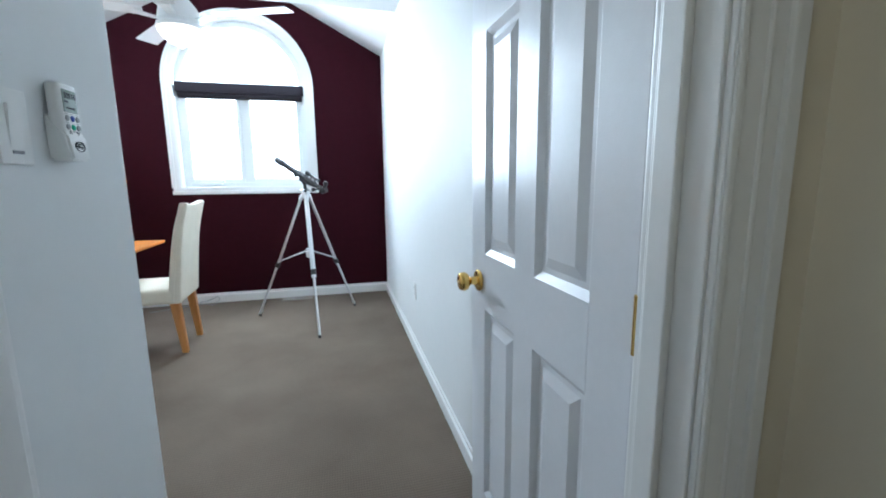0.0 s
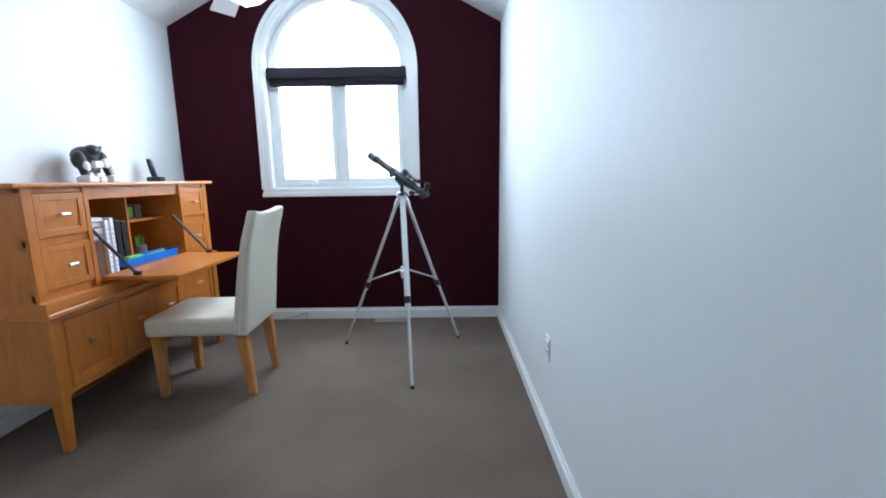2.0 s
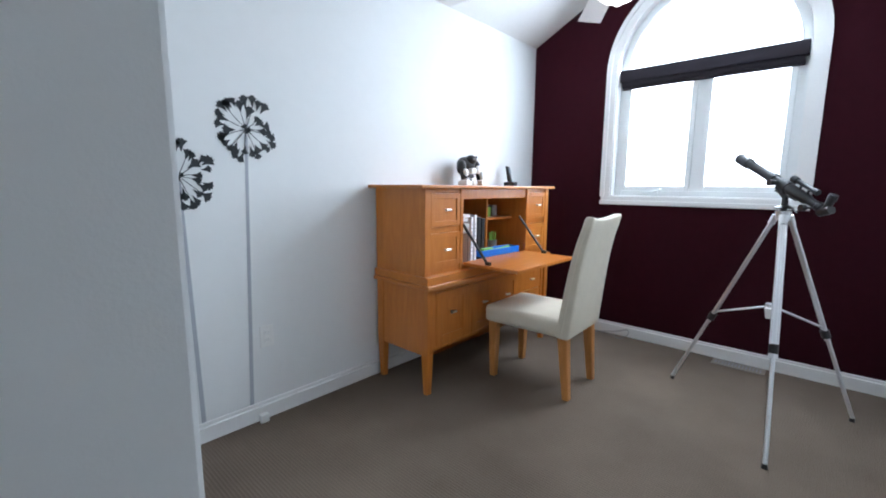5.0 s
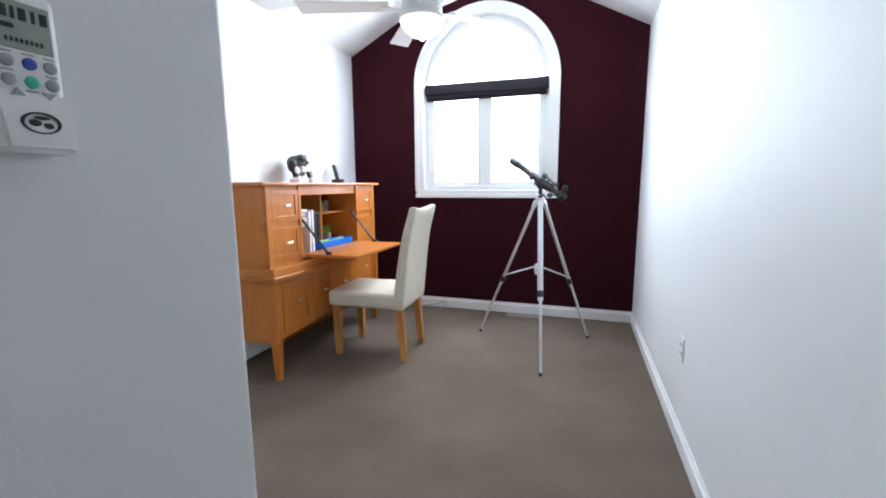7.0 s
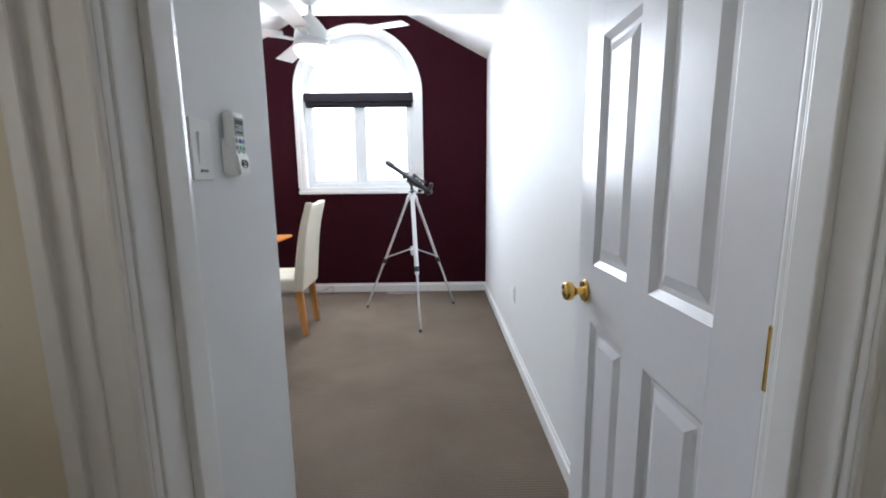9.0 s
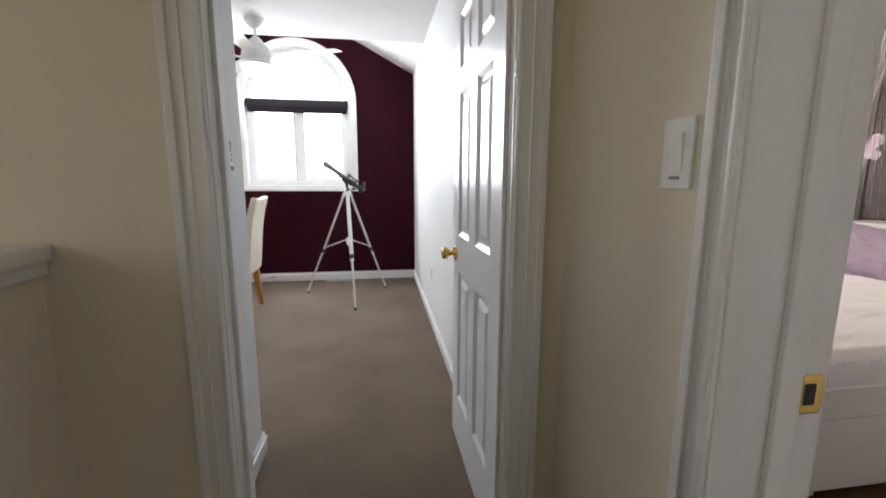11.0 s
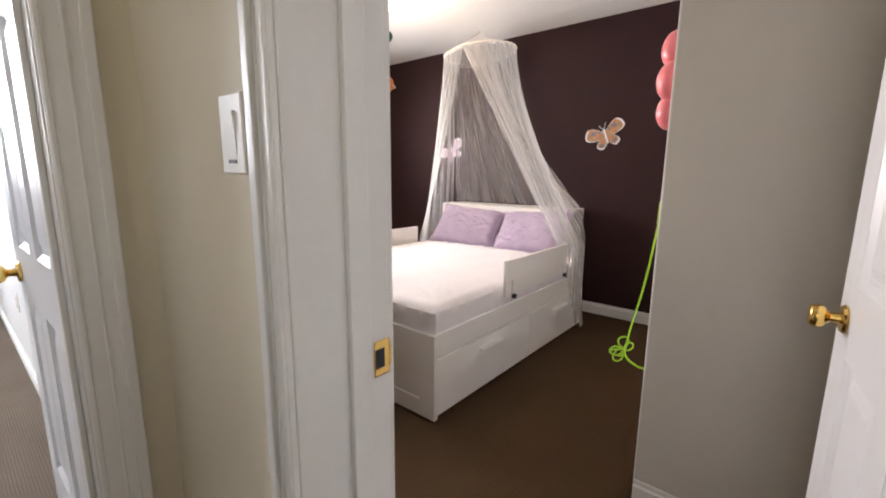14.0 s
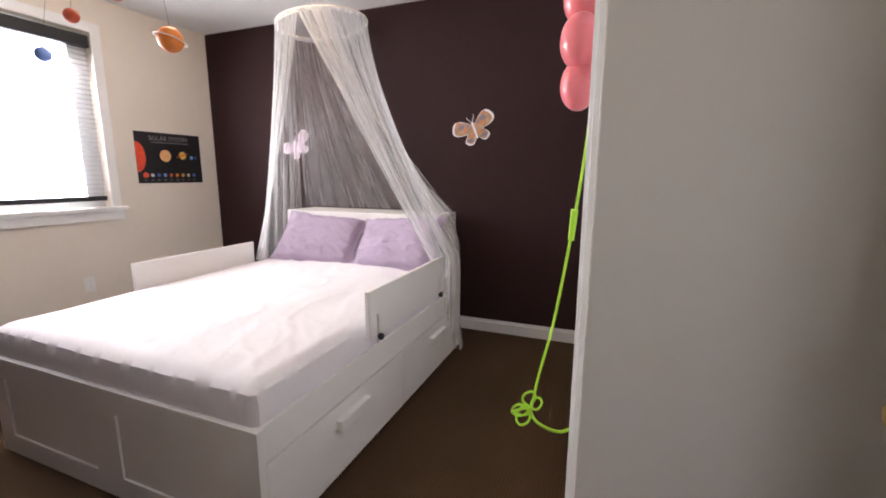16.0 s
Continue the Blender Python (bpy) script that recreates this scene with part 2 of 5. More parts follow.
# ---- mesh helpers ----
class Shape:
    """Collects bevelled pieces into one mesh."""

    def __init__(self):
        self.bm = bmesh.new()

    def box(self, x0, x1, y0, y1, z0, z1, bev=0.0, seg=2):
        r = bmesh.ops.create_cube(self.bm, size=1)
        vs = r["verts"]
        for v in vs:
            v.co = Vector((x0 + (v.co.x + 0.5) * (x1 - x0), y0 + (v.co.y + 0.5) * (y1 - y0), z0 + (v.co.z + 0.5) * (z1 - z0)))
        if bev:
            es = list({e for v in vs for e in v.link_edges})
            bmesh.ops.bevel(self.bm, geom=es, offset=bev, segments=seg, affect="EDGES", profile=0.6)
        return self

    def hexa(self, pts, bev=0.0):
        """A block from its eight corners: the lower four in turn, then the upper four."""
        vs = [self.bm.verts.new(p) for p in pts]
        for f in ((3, 2, 1, 0), (4, 5, 6, 7), (0, 1, 5, 4), (1, 2, 6, 5), (2, 3, 7, 6), (3, 0, 4, 7)):
            self.bm.faces.new([vs[i] for i in f])
        if bev:
            bmesh.ops.bevel(self.bm, geom=list({e for v in vs for e in v.link_edges}), offset=bev, segments=2, affect="EDGES")
        return self

    def rod(self, a, b, r0, r1=None, n=14):
        a, b = Vector(a), Vector(b)
        r1 = r0 if r1 is None else r1
        q = (b - a).to_track_quat("Z", "Y")
        rings = [[self.bm.verts.new(p + q @ Vector((r * math.cos(2 * math.pi * i / n), r * math.sin(2 * math.pi * i / n), 0))) for i in range(n)] for p, r in ((a, r0), (b, r1))]
        for i in range(n):
            self.bm.faces.new((rings[0][i], rings[0][(i + 1) % n], rings[1][(i + 1) % n], rings[1][i]))
        self.bm.faces.new(rings[0][::-1])
        self.bm.faces.new(rings[1])
        return self

    def lathe(self, origin, axis, prof, n=24):
        """Turns a profile of (distance along the axis, radius)."""
        o, q = Vector(origin), Vector(axis).to_track_quat("Z", "Y")
        rings = [[self.bm.verts.new(o + q @ Vector((r * math.cos(2 * math.pi * i / n), r * math.sin(2 * math.pi * i / n), d))) for i in range(n)] for d, r in prof]
        for p, s in zip(rings, rings[1:]):
            for i in range(n):
                self.bm.faces.new((p[i], p[(i + 1) % n], s[(i + 1) % n], s[i]))
        self.bm.faces.new(rings[0][::-1])
        self.bm.faces.new(rings[-1])
        return self

    def ball(self, c, r, squash=(1, 1, 1), n=20):
        g = bmesh.ops.create_uvsphere(self.bm, u_segments=n, v_segments=n // 2 + 2, radius=1)
        for v in g["verts"]:
            v.co = Vector(c) + Vector((v.co.x * r * squash[0], v.co.y * r * squash[1], v.co.z * r * squash[2]))
        return self

    def slab(self, outline, y0, y1):
        """A flat piece with an outline in x and z, from y0 to y1."""
        a = [self.bm.verts.new((x, y0, z)) for x, z in outline]
        b = [self.bm.verts.new((x, y1, z)) for x, z in outline]
        self.bm.faces.new(a)
        self.bm.faces.new(b[::-1])
        for i in range(len(a)):
            j = (i + 1) % len(a)
            self.bm.faces.new((a[j], a[i], b[i], b[j]))
        return self

    def make(self, name, mat, parent=None, smooth=False, m=None):
        bmesh.ops.recalc_face_normals(self.bm, faces=self.bm.faces)
        me = bpy.data.meshes.new(name)
        self.bm.to_mesh(me)
        self.bm.free()
        me.materials.append(mat)
        if smooth:
            for p in me.polygons:
                p.use_smooth = True
            me.set_sharp_from_angle(angle=radians(38))
        ob = new(name, me)
        if parent:
            ob.parent = parent
        if m is not None:
            ob.matrix_basis = m
        return ob


def thing(name, m, label, category, group=""):
    ob = new(name)
    ob.empty_display_size = 0.1
    ob.matrix_basis = m
    return tagged(ob, label, category, group)


def setting(ob, label=""):
    return tagged(ob, label, kind="structure")


def tube(name, pts, r, mat, parent=None, res=8):
    c = bpy.data.curves.new(name, "CURVE")
    c.dimensions, c.bevel_depth, c.bevel_resolution, c.resolution_u = "3D", r, 3, res
    s = c.splines.new("BEZIER")
    s.bezier_points.add(len(pts) - 1)
    for p, co in zip(s.bezier_points, pts):
        p.co, p.handle_left_type, p.handle_right_type = co, "AUTO", "AUTO"
    c.materials.append(mat)
    tmp = bpy.data.objects.new(name, c)
    scene.collection.objects.link(tmp)
    me = bpy.data.meshes.new_from_object(tmp.evaluated_get(bpy.context.evaluated_depsgraph_get()))
    bpy.data.objects.remove(tmp)
    for p in me.polygons:
        p.use_smooth = True
    ob = new(name, me)
    ob.parent = parent
    return ob


# ---- plan ----
XL, XR, YF = -1.736, 0.97, 4.82          # study: its two long walls and the window wall
YC = 1.38                                 # where the entry of the study widens
XT = -0.014                               # wall of the entry that carries the thermostat
YH, YS = 0.59, 0.69                       # hall face and study face of the wall between them
XH, XB = 1.03, 1.215                      # hall face and bedroom face of the wall between them
D1L, D1R, DH = 0.135, 0.893, 2.04           # study doorway
D2N, D2S = 0.06, -0.73                    # bedroom doorway
XD, YN = 4.414, 3.456                     # bedroom: dark wall and window wall
H, HB = 2.48, 2.50                        # ceilings
YV, XC, RISE = 3.63, -0.383, 0.52         # vault over the window end: start, ridge line, slope
YB = -1.9                                 # back of hall and bedroom
CX, CY = 2.29, -0.14                      # corner of the bedroom closet

# floors
setting(Shape().box(XL - 0.15, XR + 0.12, YS - 0.06, YF + 0.2, -0.1, 0).make("floor_study", CARPET))
setting(Shape().box(-0.36, XH + 0.1, YB - 0.1, YS - 0.06, -0.1, 0).make("floor_hall", CARPET))
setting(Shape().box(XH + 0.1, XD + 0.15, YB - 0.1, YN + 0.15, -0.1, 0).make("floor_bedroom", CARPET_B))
setting(Shape().box(-1.6, -0.36, YB - 0.1, YH, -1.6, -1.5).make("floor_stairwell", CARPET))


# study walls
def arch_z(x, cx, r, spring):
    d = r * r - (x - cx) ** 2
    return spring + math.sqrt(max(d, 0))


WX, WR, WS, WB = -0.387, 0.60, 2.15, 1.165   # arched window: centre, half width, spring line, bottom
roof = lambda x: H + RISE * (XR - XC - abs(x - XC))
s = Shape()
xs = [XL - 0.12, WX - WR] + [WX + WR * math.sin(a * math.pi / 64) for a in range(-31, 32)] + [WX + WR, XR + 0.12]
xs = sorted(xs + [XC])
for a, b in zip(xs, xs[1:]):
    ta, tb = roof(a) + 0.1, roof(b) + 0.1
    if b <= WX - WR + 1e-6 or a >= WX + WR - 1e-6:
        s.hexa([(a, YF, -0.05), (b, YF, -0.05), (b, YF + 0.16, -0.05), (a, YF + 0.16, -0.05), (a, YF, ta), (b, YF, tb), (b, YF + 0.16, tb), (a, YF + 0.16, ta)])
    else:
        za, zb = arch_z(a, WX, WR, WS), arch_z(b, WX, WR, WS)
        s.hexa([(a, YF, -0.05), (b, YF, -0.05), (b, YF + 0.16, -0.05), (a, YF + 0.16, -0.05), (a, YF, WB), (b, YF, WB), (b, YF + 0.16, WB), (a, YF + 0.16, WB)])
        s.hexa([(a, YF, za), (b, YF, zb), (b, YF + 0.16, zb), (a, YF + 0.16, za), (a, YF, ta), (b, YF, tb), (b, YF + 0.16, tb), (a, YF + 0.16, ta)])
bmesh.ops.remove_doubles(s.bm, verts=s.bm.verts, dist=1e-5)
setting(s.make("wall_study_window", BURGUNDY), "burgundy painted gable wall with an arched window")
setting(Shape().box(XL - 0.12, XL, YC - 0.1, YF, -0.05, H + 0.05).make("wall_study_west", WHITE_WALL))
setting(Shape().box(XR, XR + 0.12, YS, YF, -0.05, H + 0.05).make("wall_study_east", WHITE_WALL))
setting(Shape().box(XL, XT, YS, YC, -0.05, H, 0.006).make("wall_study_entry", WHITE_WALL), "white block of wall beside the study entry")
s = Shape()
s.box(-1.6, D1L, YH, YS, -1.6, H).box(D1R, XH, YH, YS, -0.05, H).box(D1L, D1R, YH, YS, DH, H)
setting(s.make("wall_hall_study", CREAM_WALL))

# ceilings
setting(Shape().box(XL - 0.1, XR + 0.1, YS - 0.02, YV, H, H + 0.12).make("ceiling_study", CEILING))
s = Shape()
for x0, x1 in ((XL - 0.1, XC), (XC, XR + 0.1)):
    z0, z1 = roof(x0), roof(x1)
    s.hexa([(x0, YV, z0), (x1, YV, z1), (x1, YF + 0.01, z1), (x0, YF + 0.01, z0), (x0, YV, z0 + .12), (x1, YV, z1 + .12), (x1, YF + 0.01, z1 + .12), (x0, YF + 0.01, z0 + .12)])
s.slab([(XL - 0.1, H + 0.1), (XR + 0.1, H + 0.1), (XC, roof(XC) + 0.1)], YV - 0.08, YV - 0.002)
setting(s.make("ceiling_study_vault", CEILING), "white sloped ceiling over the window end")
setting(Shape().box(-1.7, XH + 0.1, YB - 0.1, YS - 0.02, H + 0.002, H + 0.12).make("ceiling_hall", CEILING))
setting(Shape().box(XH + 0.1, XD + 0.1, YB - 0.1, YN + 0.1, HB, HB + 0.12).make("ceiling_bedroom", CEILING))

# hall and stairwell
s = Shape()
s.box(XH, XB, D2N, YS + 0.0, -0.05, HB).box(XH, XB, YB, D2S, -0.05, HB).box(XH, XB, D2S, D2N, DH, HB)
setting(s.make("wall_hall_bedroom", CREAM_WALL))
setting(Shape().box(-1.7, XD + 0.12, YB - 0.12, YB, -1.6, HB).make("wall_hall_south", CREAM_WALL))
s = Shape()
s.box(-1.72, -1.6, YB, -1.25, -1.6, HB).box(-1.72, -1.6, -0.25, YH, -1.6, HB).box(-1.72, -1.6, -1.25, -0.25, -1.6, 0.95).box(-1.72, -1.6, -1.25, -0.25, 2.15, HB)
setting(s.make("wall_stairwell", CREAM_WALL), "stairwell wall with a window opening")
setting(Shape().box(-6, 8, YF + 3.0, YF + 3.05, -3, 9).make("backdrop", GLOW_SKY), "bright white overcast sky outside the windows")
s = Shape()
s.box(-0.37, -0.235, YB, YH, -1.55, 1.055)
setting(s.make("wall_stair_parapet", CREAM_WALL))
s = Shape()
s.box(-0.395, -0.205, YB, YH, 1.055, 1.095, 0.008).box(-0.385, -0.218, YB, YH, 1.02, 1.055, 0.006)
setting(s.make("trim_parapet_cap", TRIM), "painted wooden cap on the stair parapet")

# bedroom
s = Shape()
BWX0, BWX1, BWZ0, BWZ1 = 2.02, 3.43, 0.97, 2.24
s.box(XH + 0.05, BWX0, YN, YN + 0.15, -0.05, HB).box(BWX1, XD + 0.12, YN, YN + 0.15, -0.05, HB)
s.box(BWX0, BWX1, YN, YN + 0.15, -0.05, BWZ0).box(BWX0, BWX1, YN, YN + 0.15, BWZ1, HB)
setting(s.make("wall_bedroom_north", GREIGE_WALL))
setting(Shape().box(XD, XD + 0.12, YB, YN, -0.05, HB).make("wall_bedroom_east", PLUM), "dark plum brown painted wall")
# out of view; dark only to cut the bounce onto the bed foot
setting(Shape().box(XB - 0.03, XB + 0.001, YS, YN, -0.05, HB).make("wall_bedroom_west", PLUM))
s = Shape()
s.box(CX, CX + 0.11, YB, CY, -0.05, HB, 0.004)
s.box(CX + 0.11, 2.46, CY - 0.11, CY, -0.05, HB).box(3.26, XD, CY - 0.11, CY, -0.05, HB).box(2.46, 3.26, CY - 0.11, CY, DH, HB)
setting(s.make("wall_closet", CLOSET_WALL), "beige closet wall in the bedroom, its shade put in the colour")


# ---- trim ----
def baseboard(name, a, b, nx, ny):
    """A moulded skirting from a to b, its face towards (nx, ny)."""
    s = Shape()
    for t, z0, z1 in ((0.012, 0.0, 0.068), (0.017, 0.068, 0.080), (0.007, 0.080, 0.10)):
        x0, x1 = min(a[0], b[0]), max(a[0], b[0])
        y0, y1 = min(a[1], b[1]), max(a[1], b[1])
        if nx:
            x0, x1 = (x0, x0 + t) if nx > 0 else (x0 - t, x0)
        else:
            y0, y1 = (y0, y0 + t) if ny > 0 else (y0 - t, y0)
        s.box(x0, x1, y0, y1, z0, z1, 0.002, 1)
    return setting(s.make(name, TRIM))


baseboard("baseboard", (XL, YF), (XR, YF), 0, -1)
baseboard("baseboard", (XR, YS + 0.022), (XR, YF - 0.014), -1, 0)
baseboard("baseboard", (XL, YC), (XL, YF - 0.014), 1, 0)
baseboard("baseboard", (XT, YS + 0.02), (XT, YC + 0.014), 1, 0)
baseboard("baseboard", (XL + 0.014, YC), (XT, YC), 0, 1)
baseboard("baseboard", (XD, CY), (XD, YN), -1, 0)
baseboard("baseboard", (XB, YN), (XD - 0.014, YN), 0, -1)
baseboard("baseboard", (-0.235, YH), (D1L - 0.074, YH), 0, -1)
baseboard("baseboard", (D1R + 0.075, YH), (XH, YH), 0, -1)
baseboard("baseboard", (XH, D2N + 0.07), (XH, YH - 0.014), -1, 0)
baseboard("baseboard", (3.33, CY), (XD - 0.014, CY), 0, 1)
baseboard("baseboard", (CX, YB), (CX, CY), -1, 0)


def door_frame(name, along, face, p0, p1, q0, q1, wide=0.058):
    """Jambs, stops and moulded casings on both faces; along 'x' or 'y', the opening p0..p1, the wall q0..q1."""
    s = Shape()

    def bx(a0, a1, b0, b1, z0, z1, bev=0.003):
        if along == "x":
            s.box(a0, a1, b0, b1, z0, z1, bev, 2)
        else:
            s.box(b0, b1, a0, a1, z0, z1, bev, 2)
    j = 0.018
    bx(p0, p0 + j, q0, q1, 0, DH)
    bx(p1 - j, p1, q0, q1, 0, DH)
    bx(p0 + j, p1 - j, q0, q1, DH - j, DH)
    mid = q0 + (q1 - q0) * (0.62 if face > 0 else 0.38)
    for a0, a1 in ((p0 + j, p0 + j + 0.012), (p1 - j - 0.012, p1 - j)):
        bx(a0, a1, mid - 0.02, mid + 0.02, 0, DH - j)
    for side, q in ((-1, q0), (1, q1)):
        for w0, w1, t in ((0.0, wide, 0.011), (wide - 0.022, wide - 0.002, 0.019), (wide * 0.45, wide * 0.52, 0.0145), (0.002, 0.012, 0.015)):
            b0, b1 = (q - t, q) if side < 0 else (q, q + t)
            bx(p0 + 0.015 - w1, p0 + 0.015 - w0, b0, b1, 0, DH + w1 - 0.015)
            bx(p1 - 0.015 + w0, p1 - 0.015 + w1, b0, b1, 0, DH + w1 - 0.015)
            bx(p0 + 0.015 - w0, p1 - 0.015 + w0, b0, b1, DH + w0 - 0.015, DH + w1 - 0.015)
    return setting(s.make(name, TRIM), "white moulded door frame")


door_frame("trim_study_door", "x", 1, D1L, D1R, YH, YS, 0.088)
door_frame("trim_bedroom_door", "y", 1, D2S, D2N, XH, XB)


# ---- doors ----
def six_panel_door(name, m, width, label, side, knob_z=0.913):
    """A six-panel door in its own plane: x from the hinge, y the thickness; side: the face that carries the seen knob first."""
    ob = thing(name, m, label, "door")
    h, t = 2.02, 0.036
    st, mid = 0.115, 0.10
    rails = ((0.0, 0.235), (0.835, 1.0), (1.60, 1.69), (1.905, h))
    s = Shape()
    s.box(0, st, -t / 2, t / 2, 0.008, h, 0.002).box(width - st, width, -t / 2, t / 2, 0.008, h, 0.002)
    for z0, z1 in rails:
        s.box(st, width - st, -t / 2, t / 2, max(z0, 0.008), z1)
    c0, c1 = width / 2 - mid / 2, width / 2 + mid / 2
    for (_, z0), (z1, _) in zip(rails, rails[1:]):
        s.box(c0, c1, -t / 2, t / 2, z0, z1)
    s.make("leaf", DOOR, ob)
    for (_, z0), (z1, _) in zip(rails, rails[1:]):
        for x0, x1 in ((st, c0), (c1, width - st)):
            p = Shape()
            p.box(x0, x1, -0.006, 0.006, z0, z1)
            for sg in (-1, 1):
                # sloped moulding round the panel, then the raised field
                g = 0.016
                for (ax0, az0, ax1, az1), (bx0, bz0, bx1, bz1) in (
                        ((x0, z0, x1, z0), (x0 + g, z0 + g, x1 - g, z0 + g)), ((x0, z1, x1, z1), (x0 + g, z1 - g, x1 - g, z1 - g)),
                        ((x0, z0, x0, z1), (x0 + g, z0 + g, x0 + g, z1 - g)), ((x1, z0, x1, z1), (x1 - g, z0 + g, x1 - g, z1 - g))):
                    vs = [p.bm.verts.new(v) for v in ((ax0, sg * (t / 2 - 0.001), az0), (ax1, sg * (t / 2 - 0.001), az1), (bx1, sg * 0.0065, bz1), (bx0, sg * 0.0065, bz0))]
                    p.bm.faces.new(vs)
                e, f2 = 0.028, 0.052
                lo = [(x0 + e, sg * 0.006, z0 + e), (x1 - e, sg * 0.006, z0 + e), (x1 - e, sg * 0.006, z1 - e), (x0 + e, sg * 0.006, z1 - e)]
                hi = [(x0 + f2, sg * 0.0145, z0 + f2), (x1 - f2, sg * 0.0145, z0 + f2), (x1 - f2, sg * 0.0145, z1 - f2), (x0 + f2, sg * 0.0145, z1 - f2)]
                p.hexa(lo + hi)
            p.make("panel", DOOR, ob)
    for sg in (-1, 1):
        k = Shape()
        k.lathe((width - 0.068, sg * t / 2, knob_z), (0, sg, 0), [(0, 0.031), (0.004, 0.033), (0.009, 0.029), (0.011, 0.013), (0.028, 0.011), (0.034, 0.016), (0.040, 0.025), (0.050, 0.0285), (0.060, 0.026), (0.0635, 0.0235), (0.0655, 0.018), (0.0665, 0.004)], n=40)
        tagged(k.make("knob", BRASS, ob, True), "polished brass knob")
    for z in (0.22, 1.0, 1.78):
        hinge = Shape()
        hinge.rod((-0.004, side * t / 2, z - 0.045), (-0.004, side * t / 2, z + 0.045), 0.006).box(-0.002, 0.0, -t / 2, t / 2, z - 0.045, z + 0.045)
        hinge.make("hinge", BRASS, ob, True)
    return ob


def swing(hx, hy, fx, fy):
    return pose(hx, hy, 0, 0, 0, math.degrees(math.atan2(fy - hy, fx - hx)))


six_panel_door("door_1", swing(0.902, 0.709, 0.893, 1.447), 0.738, "white six-panel door standing open with brass knob", 1)
six_panel_door("door_2", swing(1.29, -0.70, 2.087, -0.615), 0.80, "white six-panel door opened into the bedroom", 1)

s = Shape()
s.box(1.178, 1.213, D2N - 0.0205, D2N - 0.018, 0.88, 0.945, 0.002).box(1.213, 1.2165, D2N - 0.02, D2N + 0.004, 0.893, 0.932)
strike = tagged(s.make("strike_plate", BRASS), "brass strike plate on the white door jamb", "strike plate")
Shape().box(1.18, 1.20, D2N - 0.0215, D2N - 0.0203, 0.895, 0.93).make("latch_hole", INK, strike)

# ---- study window ----
def arch_ring(s, r0, r1, zb, y0, y1, n=40, spring=WS):
    """Casing round an arched opening: two legs down to zb and a half ring."""
    for sg in (-1, 1):
        s.box(min(WX + sg * r0, WX + sg * r1), max(WX + sg * r0, WX + sg * r1), y0, y1, zb, spring)
    for i in range(n):
        a, b = math.pi * i / n, math.pi * (i + 1) / n
        p = lambda r, t, y: (WX + r * math.cos(t), y, spring + r * math.sin(t))
        s.hexa([p(r0, a, y0), p(r1, a, y0), p(r1, a, y1), p(r0, a, y1), p(r0, b, y0), p(r1, b, y0), p(r1, b, y1), p(r0, b, y1)])


s = Shape()
arch_ring(s, 0.598, 0.668, 1.165, YF - 0.018, YF)
arch_ring(s, 0.640, 0.675, 1.165, YF - 0.026, YF)
arch_ring(s, 0.585, 0.601, 1.165, YF - 0.012, YF + 0.158)
s.box(WX - 0.675, WX + 0.675, YF - 0.026, YF, 1.10, 1.135, 0.004).box(WX - 0.668, WX + 0.668, YF - 0.018, YF, 1.13, 1.168, 0.004)
s.box(WX - 0.6, WX + 0.6, YF - 0.012, YF + 0.158, 1.15, 1.175, 0.003)
setting(s.make("trim_study_window", TRIM), "white moulded casing round the arched window")
s = Shape()
y0, y1 = YF + 0.06, YF + 0.12
arch_ring(s, 0.53, 0.586, 1.175, y0, y1)
s.box(WX - 0.53, WX + 0.53, y0, y1, 1.175, 1.215, 0.004).box(WX - 0.53, WX + 0.53, y0, y1, 2.06, 2.17, 0.004)
s.box(WX - 0.03, WX + 0.03, y0, y1, 1.215, 2.06, 0.004)
for a, b in ((WX - 0.53, WX - 0.03), (WX + 0.03, WX + 0.53)):
    for q in ((a, a + 0.036, 1.215, 2.06), (b - 0.036, b, 1.215, 2.06), (a + 0.036, b - 0.036, 1.215, 1.252), (a + 0.036, b - 0.036, 2.022, 2.06)):
        s.box(q[0], q[1], y0 - 0.014, y1 - 0.01, q[2], q[3], 0.004)
win = setting(s.make("window_1", VINYL), "white vinyl arched window with two casements")
for a, b in ((WX - 0.496, WX - 0.064), (WX + 0.064, WX + 0.496)):
    g = Shape().box(a, b, YF + 0.085, YF + 0.089, 1.25, 2.024).make("pane", GLASS, win)
    g.visible_shadow = False
n = 32
g = Shape()
g.slab([(WX + 0.535 * math.cos(math.pi * i / n), WS + 0.01 + 0.535 * math.sin(math.pi * i / n)) for i in range(n + 1)], YF + 0.085, YF + 0.089)
g = g.make("pane", GLASS, win)
g.visible_shadow = False
s = Shape()
s.box(WX - 0.36, WX - 0.24, YF + 0.028, YF + 0.046, 1.195, 1.212, 0.005).rod((WX - 0.30, YF + 0.036, 1.205), (WX - 0.22, YF + 0.018, 1.222), 0.006).ball((WX - 0.22, YF + 0.018, 1.222), 0.011, n=10)
tagged(s.make("crank", VINYL, win, True), "white crank handle")

blind = thing("roller_blind", pose(WX, YF + 0.03, 2.02), "charcoal roller blind rolled up under a dark valance", "blind")
s = Shape().box(-0.575, 0.575, -0.035, 0.025, 0.045, 0.135, 0.006)
s.make("valance", DARKVAL, blind)
s = Shape().rod((-0.56, -0.002, 0.028), (0.56, -0.002, 0.028), 0.026, n=20).box(-0.56, 0.56, -0.012, 0.008, -0.012, 0.006, 0.004)
s.make("roll", DARKVAL, blind, True)

